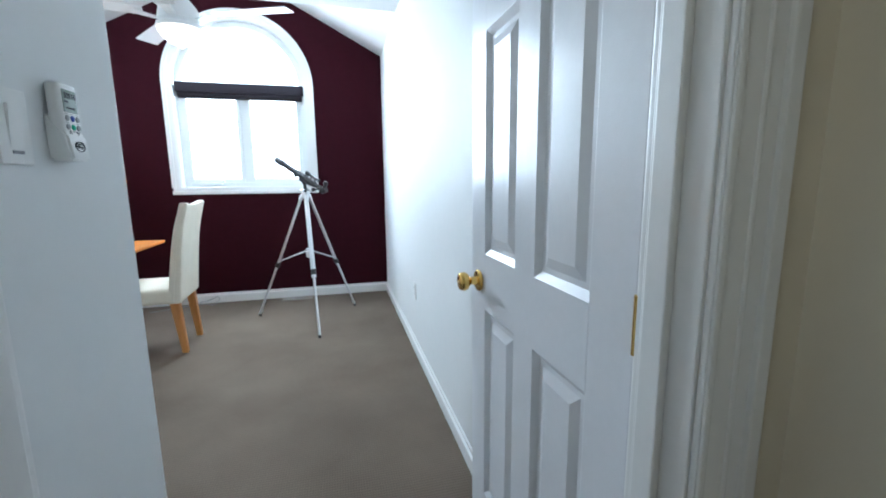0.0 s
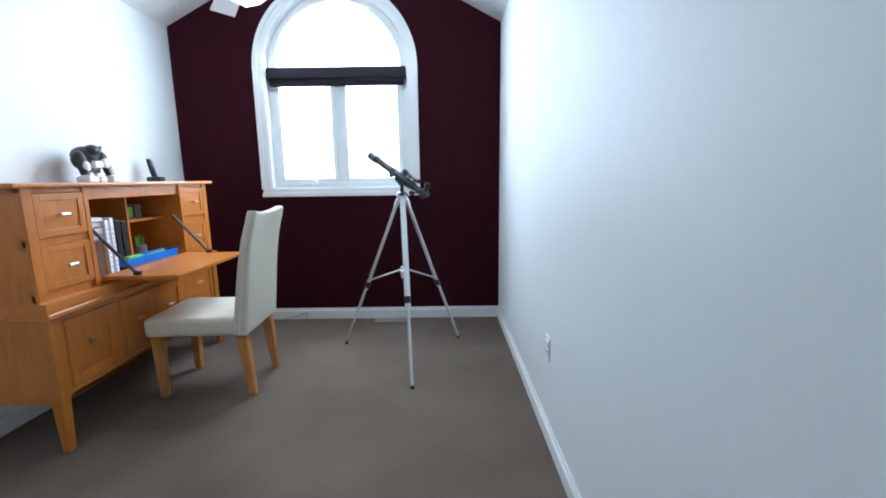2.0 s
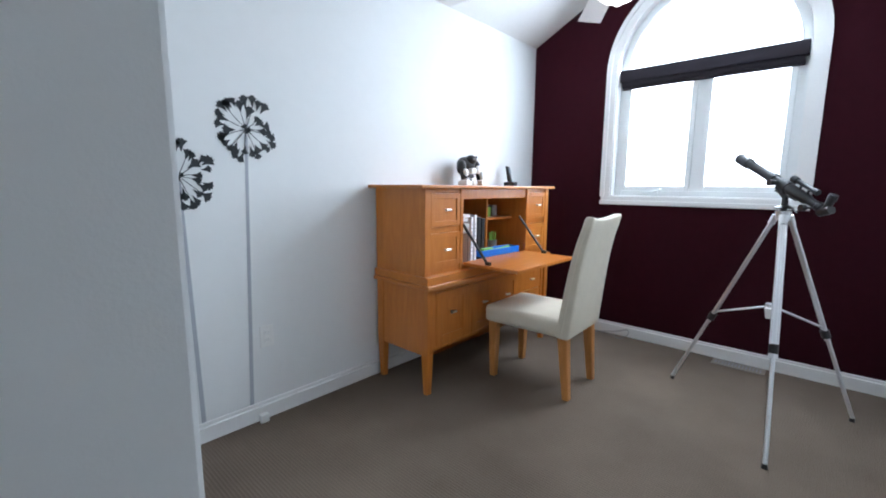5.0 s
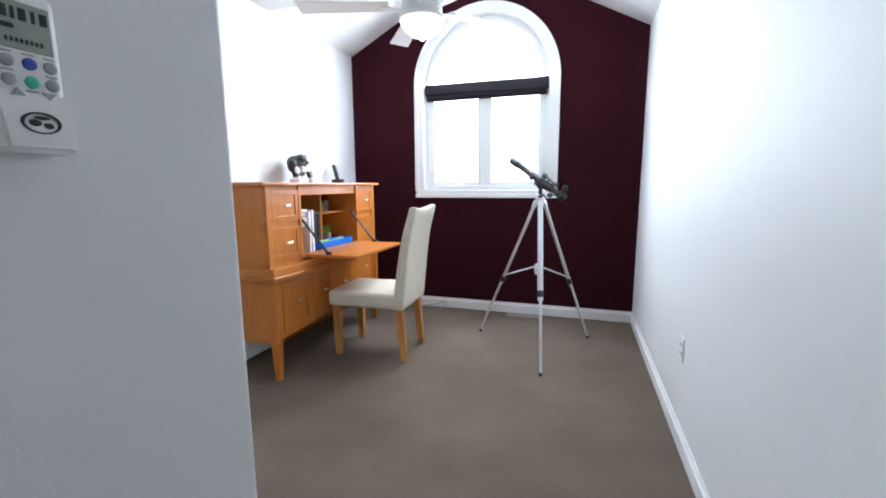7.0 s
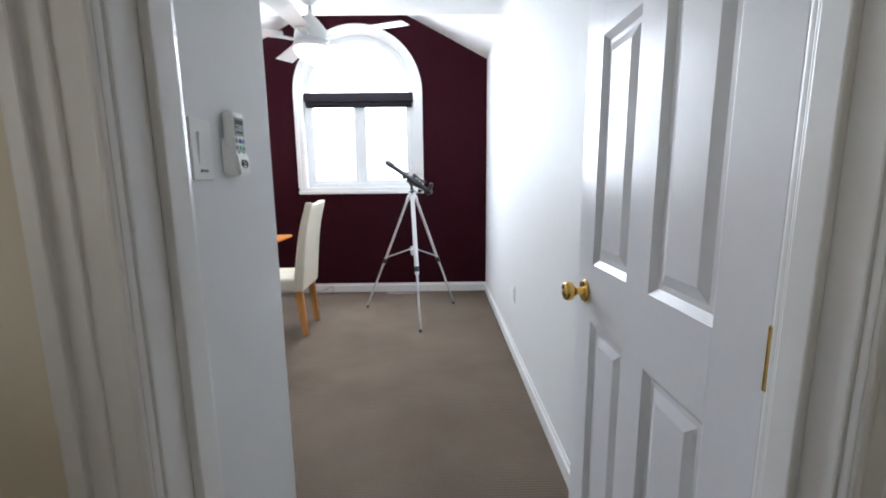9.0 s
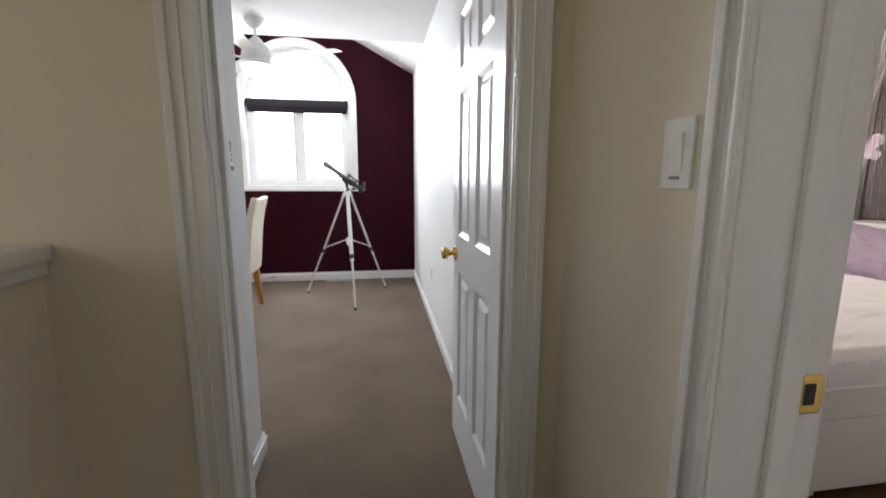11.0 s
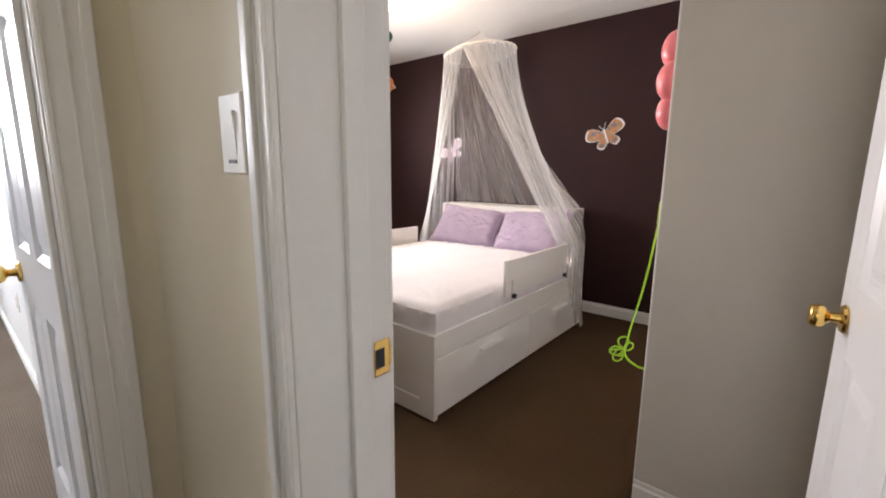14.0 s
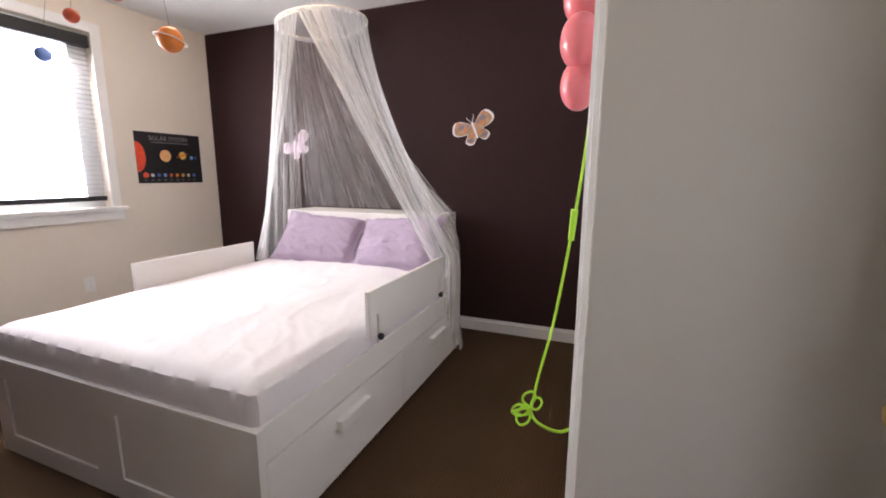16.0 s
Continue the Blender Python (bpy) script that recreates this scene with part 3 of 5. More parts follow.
# ---- bedroom window ----
s = Shape()
fr = YN - 0.016
for x0, x1, z0, z1, t in ((BWX1, BWX1 + 0.07, BWZ0, BWZ1 + 0.07, 0.016), (BWX0 - 0.07, BWX0, BWZ0, BWZ1 + 0.07, 0.016), (BWX0, BWX1, BWZ1, BWZ1 + 0.07, 0.016), (BWX0 - 0.10, BWX1 + 0.10, BWZ0 - 0.03, BWZ0, 0.045), (BWX0 - 0.08, BWX1 + 0.08, BWZ0 - 0.10, BWZ0 - 0.03, 0.018)):
    s.box(x0, x1, YN - t, YN, z0, z1, 0.004)
setting(s.make("trim_bedroom_window", TRIM), "white moulded window casing and stool")
s = Shape()
a0, a1 = YN + 0.07, YN + 0.13
s.box(BWX0, BWX0 + 0.05, a0, a1, BWZ0, BWZ1).box(BWX1 - 0.05, BWX1, a0, a1, BWZ0, BWZ1).box(BWX0 + 0.05, BWX1 - 0.05, a0, a1, BWZ0, BWZ0 + 0.05).box(BWX0 + 0.05, BWX1 - 0.05, a0, a1, BWZ1 - 0.05, BWZ1)
s.box(2.70, 2.80, a0, a1, BWZ0 + 0.05, BWZ1 - 0.05)
s.box(BWX1 - 0.12, BWX1 - 0.05, a0 - 0.01, a1 - 0.02, BWZ0 + 0.05, BWZ1 - 0.05)
win2 = setting(s.make("window_2", VINYL), "white vinyl slider window")
for a, b in ((BWX0 + 0.05, 2.70), (2.80, BWX1 - 0.12)):
    g = Shape().box(a, b, YN + 0.098, YN + 0.102, BWZ0 + 0.05, BWZ1 - 0.05).make("pane", GLASS, win2)
    g.visible_shadow = False
bl = thing("venetian_blind", pose(0, YN + 0.03, 0), "lowered venetian blind with black head and bottom rails", "blind")
Shape().box(BWX0 + 0.01, BWX1 - 0.01, -0.035, 0.02, 2.13, 2.215, 0.004).make("headrail", BLACK, bl)
Shape().box(BWX0 + 0.015, BWX1 - 0.015, -0.024, 0.014, 1.02, 1.055, 0.004).make("bottom_rail", BLACK, bl)
slat = None
for i in range(31):
    z = 1.075 + i * 0.0345
    if slat is None:
        q = Shape()
        q.box(BWX0 + 0.015, BWX1 - 0.015, -0.014, 0.011, -0.0007, 0.0007)
        slat = q.make("slat", surface("grey_slat", (0.32, 0.32, 0.34), 0.5), bl, m=pose(0, 0, z))
    else:
        o = new("slat", slat.data)
        o.parent, o.matrix_basis = bl, pose(0, 0, z)
for x in (BWX0 + 0.15, 2.75, BWX1 - 0.15):
    Shape().rod((x, -0.026, 1.04), (x, -0.026, 2.14), 0.0012, n=6).make("ladder_cord", VINYL, bl)

# ---- study things ----
exec_desk = thing("secretary_desk", pose(XL + 0.02, 2.905, 0), "honey pine secretary desk with drop-front open and drawers", "desk")
D, L, TOPZ = 0.42, 1.45, 1.243      # depth, length, height; local x out of the wall, y along it


def desk():
    ob = exec_desk
    FX = D - 0.02
    # base: legs, aprons, end panels
    for x in (0.0, FX):
        for y in (0.03, L - 0.08):
            s = Shape()
            s.hexa([(x + 0.012, y + 0.006, 0), (x + 0.046, y + 0.006, 0), (x + 0.046, y + 0.044, 0), (x + 0.012, y + 0.044, 0),
                    (x, y, 0.25), (x + 0.055, y, 0.25), (x + 0.055, y + 0.05, 0.25), (x, y + 0.05, 0.25)], 0.003)
            s.box(x, x + 0.055, y, y + 0.05, 0.25, 0.66, 0.003)
            s.make("leg", PINE, ob)
    s = Shape()
    s.box(0.055, FX, 0.036, 0.052, 0.24, 0.66).box(0.055, FX, L - 0.072, L - 0.056, 0.24, 0.66)
    s.box(0.01, 0.02, 0.08, L - 0.08, 0.24, 0.66).box(0.02, FX + 0.04, 0.08, L - 0.08, 0.24, 0.262)
    s.box(FX + 0.012, FX + 0.04, 0.08, L - 0.08, 0.24, 0.285, 0.002).box(FX + 0.012, FX + 0.04, 0.08, L - 0.08, 0.615, 0.66, 0.002)
    for y in (0.08, 0.42, L - 0.45, L - 0.11):
        s.box(FX + 0.012, FX + 0.04, y, y + 0.035, 0.285, 0.615, 0.002)
    s.box(0.05, FX - 0.02, 0.45, 0.47, 0.26, 0.66)
    s.box(0.05, FX - 0.02, L - 0.47, L - 0.45, 0.26, 0.66)
    s.make("base", PINE, ob)
    s = Shape()
    s.box(-0.012, FX + 0.082, 0.010, L - 0.010, 0.648, 0.672, 0.007, 3).box(-0.01, FX + 0.068, 0.018, L - 0.018, 0.672, 0.72, 0.004)
    s.make("waist_moulding", PINE_FLAT, ob)
    # base doors and a pedestal of drawers
    for y0, y1 in ((0.117, 0.418), (0.457, 0.72), (0.722, L - 0.452)):
        s = Shape().box(FX + 0.014, FX + 0.034, y0, y1, 0.288, 0.612, 0.003)
        for a0, a1, b0, b1 in ((y0, y0 + 0.05, 0.288, 0.612), (y1 - 0.05, y1, 0.288, 0.612), (y0 + 0.05, y1 - 0.05, 0.288, 0.34), (y0 + 0.05, y1 - 0.05, 0.56, 0.612)):
            s.box(FX + 0.034, FX + 0.042, a0, a1, b0, b1, 0.002)
        dd = s.make("door", PINE, ob)
        Shape().rod((FX + 0.042, (y0 + y1) / 2 - 0.014, 0.475), (FX + 0.062, (y0 + y1) / 2 - 0.014, 0.475), 0.006).rod((FX + 0.062, (y0 + y1) / 2 - 0.035, 0.475), (FX + 0.062, (y0 + y1) / 2 + 0.008, 0.475), 0.007).make("handle", CHROME, dd, True)
    for z0, z1 in ((0.288, 0.445), (0.452, 0.612)):
        s = Shape().box(FX + 0.014, FX + 0.038, L - 0.412, L - 0.117, z0, z1, 0.003)
        dd = s.make("drawer", PINE, ob)
        Shape().rod((FX + 0.038, L - 0.265, (z0 + z1) / 2), (FX + 0.056, L - 0.265, (z0 + z1) / 2), 0.006).rod((FX + 0.058, L - 0.29, (z0 + z1) / 2), (FX + 0.058, L - 0.24, (z0 + z1) / 2), 0.007).make("handle", CHROME, dd, True)
    # hutch
    B0, B1 = 0.365, L - 0.35
    s = Shape()
    s.box(0, FX + 0.02, 0.03, 0.048, 0.72, TOPZ - 0.02).box(0, FX + 0.02, L - 0.048, L - 0.03, 0.72, TOPZ - 0.02)
    s.box(0, FX + 0.02, B0 - 0.018, B0, 0.72, TOPZ - 0.02).box(0, FX + 0.02, B1, B1 + 0.018, 0.72, TOPZ - 0.02)
    s.box(0, 0.012, 0.048, L - 0.048, 0.72, TOPZ - 0.02).box(0.012, FX + 0.02, 0.048, L - 0.048, 0.72, 0.74)
    s.box(FX - 0.02, FX + 0.02, B0, B1, TOPZ - 0.085, TOPZ - 0.02, 0.003)
    s.box(0.012, FX - 0.10, 0.795, B1, 1.0, 1.015).box(0.012, FX - 0.10, 0.78, 0.795, 0.74, TOPZ - 0.02)
    for y0, y1 in ((0.03, B0), (B1, L - 0.03)):
        s.box(FX + 0.0, FX + 0.022, y0, y1, 0.72, 0.76, 0.002).box(FX, FX + 0.022, y0, y1, 0.965, 1.0, 0.002).box(FX, FX + 0.022, y0, y1, TOPZ - 0.045, TOPZ - 0.02, 0.002)
    s.make("hutch", PINE, ob)
    for y0, y1 in ((0.03, 0.078), (B0 - 0.026, B0), (B1, B1 + 0.026), (L - 0.078, L - 0.03)):
        Shape().box(FX + 0.0005, FX + 0.034, y0 + 0.0005, y1 - 0.0005, 0.7205, TOPZ - 0.0205, 0.002).make("stile", PINE, ob)
    for y0, y1 in ((0.08, B0 - 0.028), (B1 + 0.028, L - 0.08)):
        for z0, z1 in ((0.762, 0.963), (1.002, TOPZ - 0.047)):
            s = Shape().box(FX, FX + 0.026, y0, y1, z0, z1, 0.003)
            b = 0.032
            for a0, a1, c0, c1 in ((y0, y0 + b, z0, z1), (y1 - b, y1, z0, z1), (y0 + b, y1 - b, z0, z0 + b), (y0 + b, y1 - b, z1 - b, z1)):
                s.box(FX + 0.026, FX + 0.032, a0, a1, c0, c1, 0.002)
            dd = s.make("drawer", PINE, ob)
            ym, zm = (y0 + y1) / 2, (z0 + z1) / 2
            Shape().rod((FX + 0.026, ym, zm), (FX + 0.048, ym, zm), 0.006).rod((FX + 0.050, ym - 0.022, zm), (FX + 0.050, ym + 0.022, zm), 0.0075).make("handle", CHROME, dd, True)
    Shape().box(-0.015, FX + 0.06, -0.02, L + 0.02, TOPZ - 0.02, TOPZ, 0.006).make("top", PINE_FLAT, ob)
    s = Shape().box(FX + 0.028, FX + 0.43, B0 + 0.01, B1 - 0.01, 0.742, 0.764, 0.005)
    tagged(s.make("drop_front", PINE_FLAT, ob), "lowered writing flap")
    for y in (B0 + 0.03, B1 - 0.03):
        s = Shape().rod((FX - 0.01, y, 1.02), (FX + 0.20, y, 0.775), 0.0085, n=8).box(FX + 0.19, FX + 0.225, y - 0.008, y + 0.008, 0.764, 0.785)
        tagged(s.make("stay", BLACK, ob, True), "black metal flap stay")


desk()
DX, DY = XL + 0.02, 2.905


def at(x, y, z, rz=0):
    return pose(DX + x, DY + y, z, 0, 0, rz)


# in and on the desk
t = thing("paper_stack", at(0.24, 0.372, 0.742), "white papers piled flat on a wire shelf in the desk", "papers", "papers in the desk")
s = Shape()
for k, (z0, z1) in enumerate(((0.205, 0.222), (0.228, 0.262), (0.270, 0.292), (0.298, 0.318))):
    s.box(-0.12, 0.150 + 0.006 * (k % 2), 0.003 * k, 0.105 - 0.004 * (k % 3), z0, z1, 0.002, 1)
s.make("sheets", PAPER, t)
s = Shape().box(-0.12, 0.148, 0.0, 0.108, 0.196, 0.2045)
for x, y in ((-0.115, 0.004), (-0.115, 0.104), (0.142, 0.004), (0.142, 0.104)):
    s.rod((x, y, 0), (x, y, 0.20), 0.003, n=6)
s.make("shelf", GREYP, t)
for i in range(2):
    t = thing("paper_stack", at(0.26, 0.492 + 0.026 * i, 0.742, -3 + 4 * i), "white printed papers standing in the desk", "papers", "papers in the desk")
    Shape().box(-0.10, 0.15, -0.010, 0.010, 0, 0.30 + 0.012 * i, 0.001).make("sheets", PAPER, t)
    s = Shape()
    for k in range(9):
        s.box(0.1502, 0.1506, -0.007, 0.007, 0.05 + 0.025 * k, 0.054 + 0.025 * k)
    tagged(s.make("print", GREYP, t), "rows of grey print", kind="stuff")
t = thing("letter_rack", at(0.20, 0.39, 0.742), "black letter rack holding papers", "rack")
s = Shape()
for k in range(3):
    s.box(-0.12, 0.14, 0.03 * k, 0.03 * k + 0.003, 0, 0.11 + 0.02 * k, 0.001)
s.box(-0.12, 0.14, 0, 0.065, 0, 0.004)
s.make("frame", BLACK, t)
for i in range(3):
    t = thing("binder", at(0.22, 0.575 + 0.045 * i, 0.742), "black ring binder standing in the desk", "binder", "binders in the desk")
    Shape().box(-0.12, 0.13, 0, 0.036, 0, 0.30 - 0.01 * i, 0.004).make("cover", BLACK, t)
t = thing("pen_holder", at(0.25, 0.93, 0.742), "clear pen holder with green and black pens", "pen holder")
Shape().lathe((0, 0, 0), (0, 0, 1), [(0, 0.032), (0.10, 0.034), (0.10, 0.030), (0.005, 0.029)]).make("cup", GREYP, t, True)
s = Shape()
for k in range(6):
    s.rod((0.012 * math.cos(k), 0.012 * math.sin(k), 0.01), (0.024 * math.cos(k), 0.024 * math.sin(k), 0.15 + 0.008 * (k % 3)), 0.004, n=8)
s.make("pen", GREENP, t)
for i, (yy, w, mat) in enumerate(((0.84, 0.05, YELLOWP), (0.90, 0.045, GREENP), (0.96, 0.06, GREYP))):
    t = thing("small_box", at(0.16, yy, 1.015), "small coloured carton on the desk shelf", "box", "cartons on the desk shelf")
    Shape().box(-0.04, 0.06, 0, w, 0, 0.06 + 0.012 * i, 0.003).make("carton", mat, t)
t = thing("desk_tray", at(0.36, 0.60, 0.764, -3), "bright blue plastic tray on the open flap", "tray")
s = Shape()
s.box(-0.05, 0.05, 0, 0.42, 0, 0.006, 0.002).box(-0.05, -0.044, 0, 0.42, 0.004, 0.045, 0.002).box(0.044, 0.05, 0, 0.42, 0.004, 0.045, 0.002).box(-0.05, 0.05, 0, 0.006, 0.004, 0.045, 0.002).box(-0.05, 0.05, 0.414, 0.42, 0.004, 0.045, 0.002)
s.make("tray", BLUETRAY, t)
s = Shape().box(-0.02, 0.02, 0.05, 0.16, 0.006, 0.05, 0.006).rod((0, 0.2, 0.03), (0, 0.36, 0.04), 0.008)
tagged(s.make("stationery", GREENP, t), "green stationery")

# toy robot
t = thing("toy_robot", at(0.10, 0.81, TOPZ), "black and white toy robot on top of the desk", "toy robot")
s = Shape()
# humped back and head, shoulders, forearms
s.ball((-0.01, -0.01, 0.155), 0.075, (0.8, 1.1, 0.75)).ball((0.03, -0.005, 0.185), 0.042, (1, 1.0, 0.85)).ball((0.01, -0.085, 0.13), 0.040, (0.9, 0.9, 1.3)).ball((0.01, 0.075, 0.135), 0.040, (0.9, 0.9, 1.3))
s.rod((0.02, -0.095, 0.12), (0.045, -0.09, 0.045), 0.020, 0.024).rod((0.02, 0.085, 0.12), (0.045, 0.09, 0.045), 0.020, 0.024)
s.box(-0.03, 0.03, -0.045, 0.045, 0.05, 0.13, 0.015).rod((0.03, 0.05, 0.20), (0.02, 0.075, 0.215), 0.012, 0.006)
s.make("shell", BLACK, t, True)
s = Shape()
s.box(0.035, 0.068, -0.035, 0.020, 0.085, 0.125, 0.008).ball((0.052, 0.055, 0.115), 0.028, (0.7, 1, 1.1)).ball((0.050, -0.085, 0.09), 0.024, (0.8, 0.9, 1.3)).ball((0.060, 0.092, 0.075), 0.024, (0.8, 0.9, 1.3))
s.box(0.015, 0.085, -0.115, -0.065, 0, 0.04, 0.014).box(0.015, 0.085, 0.065, 0.118, 0, 0.04, 0.014)
s.box(-0.05, 0.055, -0.055, -0.008, 0, 0.035, 0.012).box(-0.05, 0.055, 0.008, 0.055, 0, 0.035, 0.012).box(-0.02, 0.03, -0.045, -0.012, 0.03, 0.06, 0.01).box(-0.02, 0.03, 0.012, 0.045, 0.03, 0.06, 0.01)
s.make("armour", PLASTIC, t, True)
for y in (-0.016, 0.010):
    Shape().ball((0.064, y, 0.188), 0.010, n=10).make("eye", GREYP, t, True)
t = thing("cordless_phone", at(0.09, 1.40, TOPZ, 10), "black cordless phone upright in its cradle", "phone")
Shape().box(-0.05, 0.045, -0.04, 0.04, 0, 0.035, 0.010).make("cradle", BLACK, t)
s = Shape()
s.hexa([(-0.02, -0.024, 0.02), (0.008, -0.024, 0.02), (0.008, 0.024, 0.02), (-0.02, 0.024, 0.02), (-0.05, -0.021, 0.165), (-0.026, -0.021, 0.165), (-0.026, 0.021, 0.165), (-0.05, 0.021, 0.165)], 0.006)
s.make("handset", BLACK, t)
s = Shape()
s.hexa([(-0.010, -0.016, 0.105), (-0.008, -0.016, 0.105), (-0.008, 0.016, 0.105), (-0.010, 0.016, 0.105), (-0.019, -0.015, 0.145), (-0.017, -0.015, 0.145), (-0.017, 0.015, 0.145), (-0.019, 0.015, 0.145)])
s.make("screen", LCDP, t)


# dining chair
def chair():
    ob = thing("dining_chair", pose(-0.90, 3.645, 0, 0, 0, 2), "cream upholstered parsons chair with light oak legs", "chair")
    s = Shape()
    # padded seat, front towards -x
    s.box(-0.31, 0.23, -0.235, 0.235, 0.375, 0.485, 0.035, 4)
    seat = s.make("seat", LINEN, ob, True)
    s = Shape()
    rows = []
    n = 14
    for k in range(n + 1):
        u = k / n
        z = 0.375 + u * 0.685
        off = 0.185 + 0.065 * u + 0.055 * u ** 4 + 0.006 * math.sin(u * 3.0)
        t = 0.085 - 0.03 * u
        w = 0.235 - 0.012 * u
        row = []
        for j in range(9):
            v = -1 + 2 * j / 8
            lip = 0.018 * (v * v) * u - 0.008
            row.append((v, off + lip, t, w, z + 0.022 * (v * v) * (u > 0.95)))
        rows.append(row)
    front = [[s.bm.verts.new((o, v * w, z)) for v, o, t, w, z in r] for r in rows]
    back = [[s.bm.verts.new((o + t, v * w, z)) for v, o, t, w, z in r] for r in rows]
    for g in (front, back):
        for p, q in zip(g, g[1:]):
            for j in range(8):
                s.bm.faces.new((p[j], p[j + 1], q[j + 1], q[j]))
    for p, q in zip(range(n), range(1, n + 1)):
        for j in (0, 8):
            s.bm.faces.new((front[p][j], front[q][j], back[q][j], back[p][j]))
    for k in (0, n):
        for j in range(8):
            s.bm.faces.new((front[k][j], front[k][j + 1], back[k][j + 1], back[k][j]))
    bk = s.make("backrest", LINEN, ob)
    bv = bk.modifiers.new("soft", "BEVEL")
    bv.width, bv.segments, bv.limit_method, bv.angle_limit = 0.014, 3, "ANGLE", radians(50)
    for p in bk.data.polygons:
        p.use_smooth = True
    for x, y, lean in ((-0.285, -0.205, 0), (-0.285, 0.165, 0), (0.19, -0.205, 0.035), (0.19, 0.165, 0.035)):
        s = Shape()
        s.hexa([(x + 0.004 + lean, y + 0.002, 0), (x + 0.043 + lean, y + 0.002, 0), (x + 0.043 + lean, y + 0.043, 0), (x + 0.004 + lean, y + 0.043, 0),
                (x - 0.006, y - 0.006, 0.38), (x + 0.053, y - 0.006, 0.38), (x + 0.053, y + 0.050, 0.38), (x - 0.006, y + 0.050, 0.38)], 0.004)
        tagged(s.make("leg", OAKLEG, ob), "light oak leg")

    # piped seams along the back's edges and round the seat
    for sg in (-1, 1):
        pts = []
        for k in range(n + 1):
            u = k / n
            pts.append((0.185 + 0.065 * u + 0.055 * u ** 4 + 0.006 * math.sin(u * 3.0) + 0.018 * u - 0.008 + (0.085 - 0.03 * u) * 0.5, sg * (0.2365 - 0.012 * u), 0.40 + u * 0.645))
        tube("seam", pts, 0.0028, LINEN, ob, 3)


chair()


# telescope
def telescope():
    top = Vector((0.205, 4.07, 1.10))
    feet = [Vector((0.285, 3.51, 0)), Vector((-0.267, 4.22, 0)), Vector((0.587, 4.315, 0))]
    ob = thing("telescope", pose(0, 0, 0), "black refractor telescope on an aluminium tripod", "telescope")
    hub = Vector((top.x, top.y, 0.615))
    s = Shape()
    for f in feet:
        d = (f - top).normalized()
        o = top + Vector((f.x - top.x, f.y - top.y, 0)).normalized() * 0.03
        side = d.cross(Vector((0, 0, 1))).normalized() * 0.011
        l = (f - o).length
        e = o + (f - o) * 0.60
        tip = f + Vector((0, 0, 0.02))
        leg = Shape()
        for sg in (-1, 1):
            leg.rod(o + side * sg, e + side * sg, 0.0085, n=8)
        leg.rod(o, e, 0.0075, n=8)
        leg.rod(o + (f - o) * 0.3, tip, 0.010, n=10)
        leg.make("leg", ALU, ob, True)
        q = o + (f - o) * 0.545
        Shape().rod(q, q + (f - o).normalized() * 0.045, 0.02, n=12).make("leg_clamp", BLACK, ob, True)
        Shape().rod(f, tip, 0.013, 0.010, n=10).make("foot", BLACK, ob, True)
        Shape().rod(o, o + (f - o).normalized() * 0.05, 0.017, n=10).make("leg_joint", ALU, ob, True)
        s.rod(o + (f - o) * 0.535, hub, 0.006, n=8)
    s.rod(hub - Vector((0, 0, 0.012)), hub + Vector((0, 0, 0.012)), 0.028)
    s.make("spreader", ALU, ob, True)
    s = Shape().rod(top - Vector((0, 0, 0.025)), top + Vector((0, 0, 0.022)), 0.030, 0.036)
    s.make("tripod_head", ALU, ob, True)
    s = Shape().rod(top + Vector((0, 0, 0.022)), top + Vector((0, 0, 0.10)), 0.013).rod(top + Vector((0.02, -0.02, 0.05)), top + Vector((0.06, -0.12, 0.02)), 0.004)
    s.make("mount", BLACK, ob, True)
    a, b = Vector((-0.04, 4.318, 1.412)), Vector((0.31, 3.965, 1.175))
    d = (b - a).normalized()
    u = (Vector((0, 0, 1)) - d * d.z).normalized()
    w = d.cross(u)
    ln = (b - a).length
    s = Shape()
    s.lathe(a, d, [(0, 0.022), (0.0, 0.031), (0.085, 0.031), (0.09, 0.027), (0.10, 0.023), (0.27, 0.024), (0.275, 0.030), (0.30, 0.030), (0.305, 0.025), (0.37, 0.026), (0.375, 0.032), (0.40, 0.032), (0.405, 0.027), (ln - 0.03, 0.027), (ln - 0.02, 0.021), (ln, 0.019)])
    tagged(s.make("tube", BLACK, ob, True), "slim black tube with a dew cap")
    # cradle, slow-motion bar and locking screws under the tube
    c = a + d * 0.335
    s = Shape().rod(c - u * 0.02, top + Vector((0, 0, 0.09)), 0.017, 0.013).rod(c - w * 0.045, c + w * 0.045, 0.013).rod(c + w * 0.045, c + w * 0.062, 0.018, n=10)
    s.rod(c + d * 0.06 - u * 0.03, top + Vector((0, 0, 0.07)), 0.005, n=8).rod(c + d * 0.14 - u * 0.03, c - u * 0.045, 0.006, n=8)
    s.lathe(top + Vector((0, 0, 0.035)), (0, 0, 1), [(0, 0.042), (0.006, 0.042), (0.012, 0.030), (0.018, 0.016), (0.05, 0.014)])
    s.make("cradle", BLACK, ob, True)
    s = Shape()
    s.lathe(b - d * 0.01, d, [(0, 0.019), (0.05, 0.019), (0.055, 0.023), (0.075, 0.023), (0.08, 0.017), (0.10, 0.017)])
    e = b + d * 0.085
    s.rod(e - d * 0.02 - u * 0.022, e + d * 0.025 + u * 0.018, 0.021, n=12).rod(e + u * 0.01, e + u * 0.055, 0.0165, 0.0165).rod(e + u * 0.055, e + u * 0.08, 0.020, 0.017)
    f = b + d * 0.02 - u * 0.022
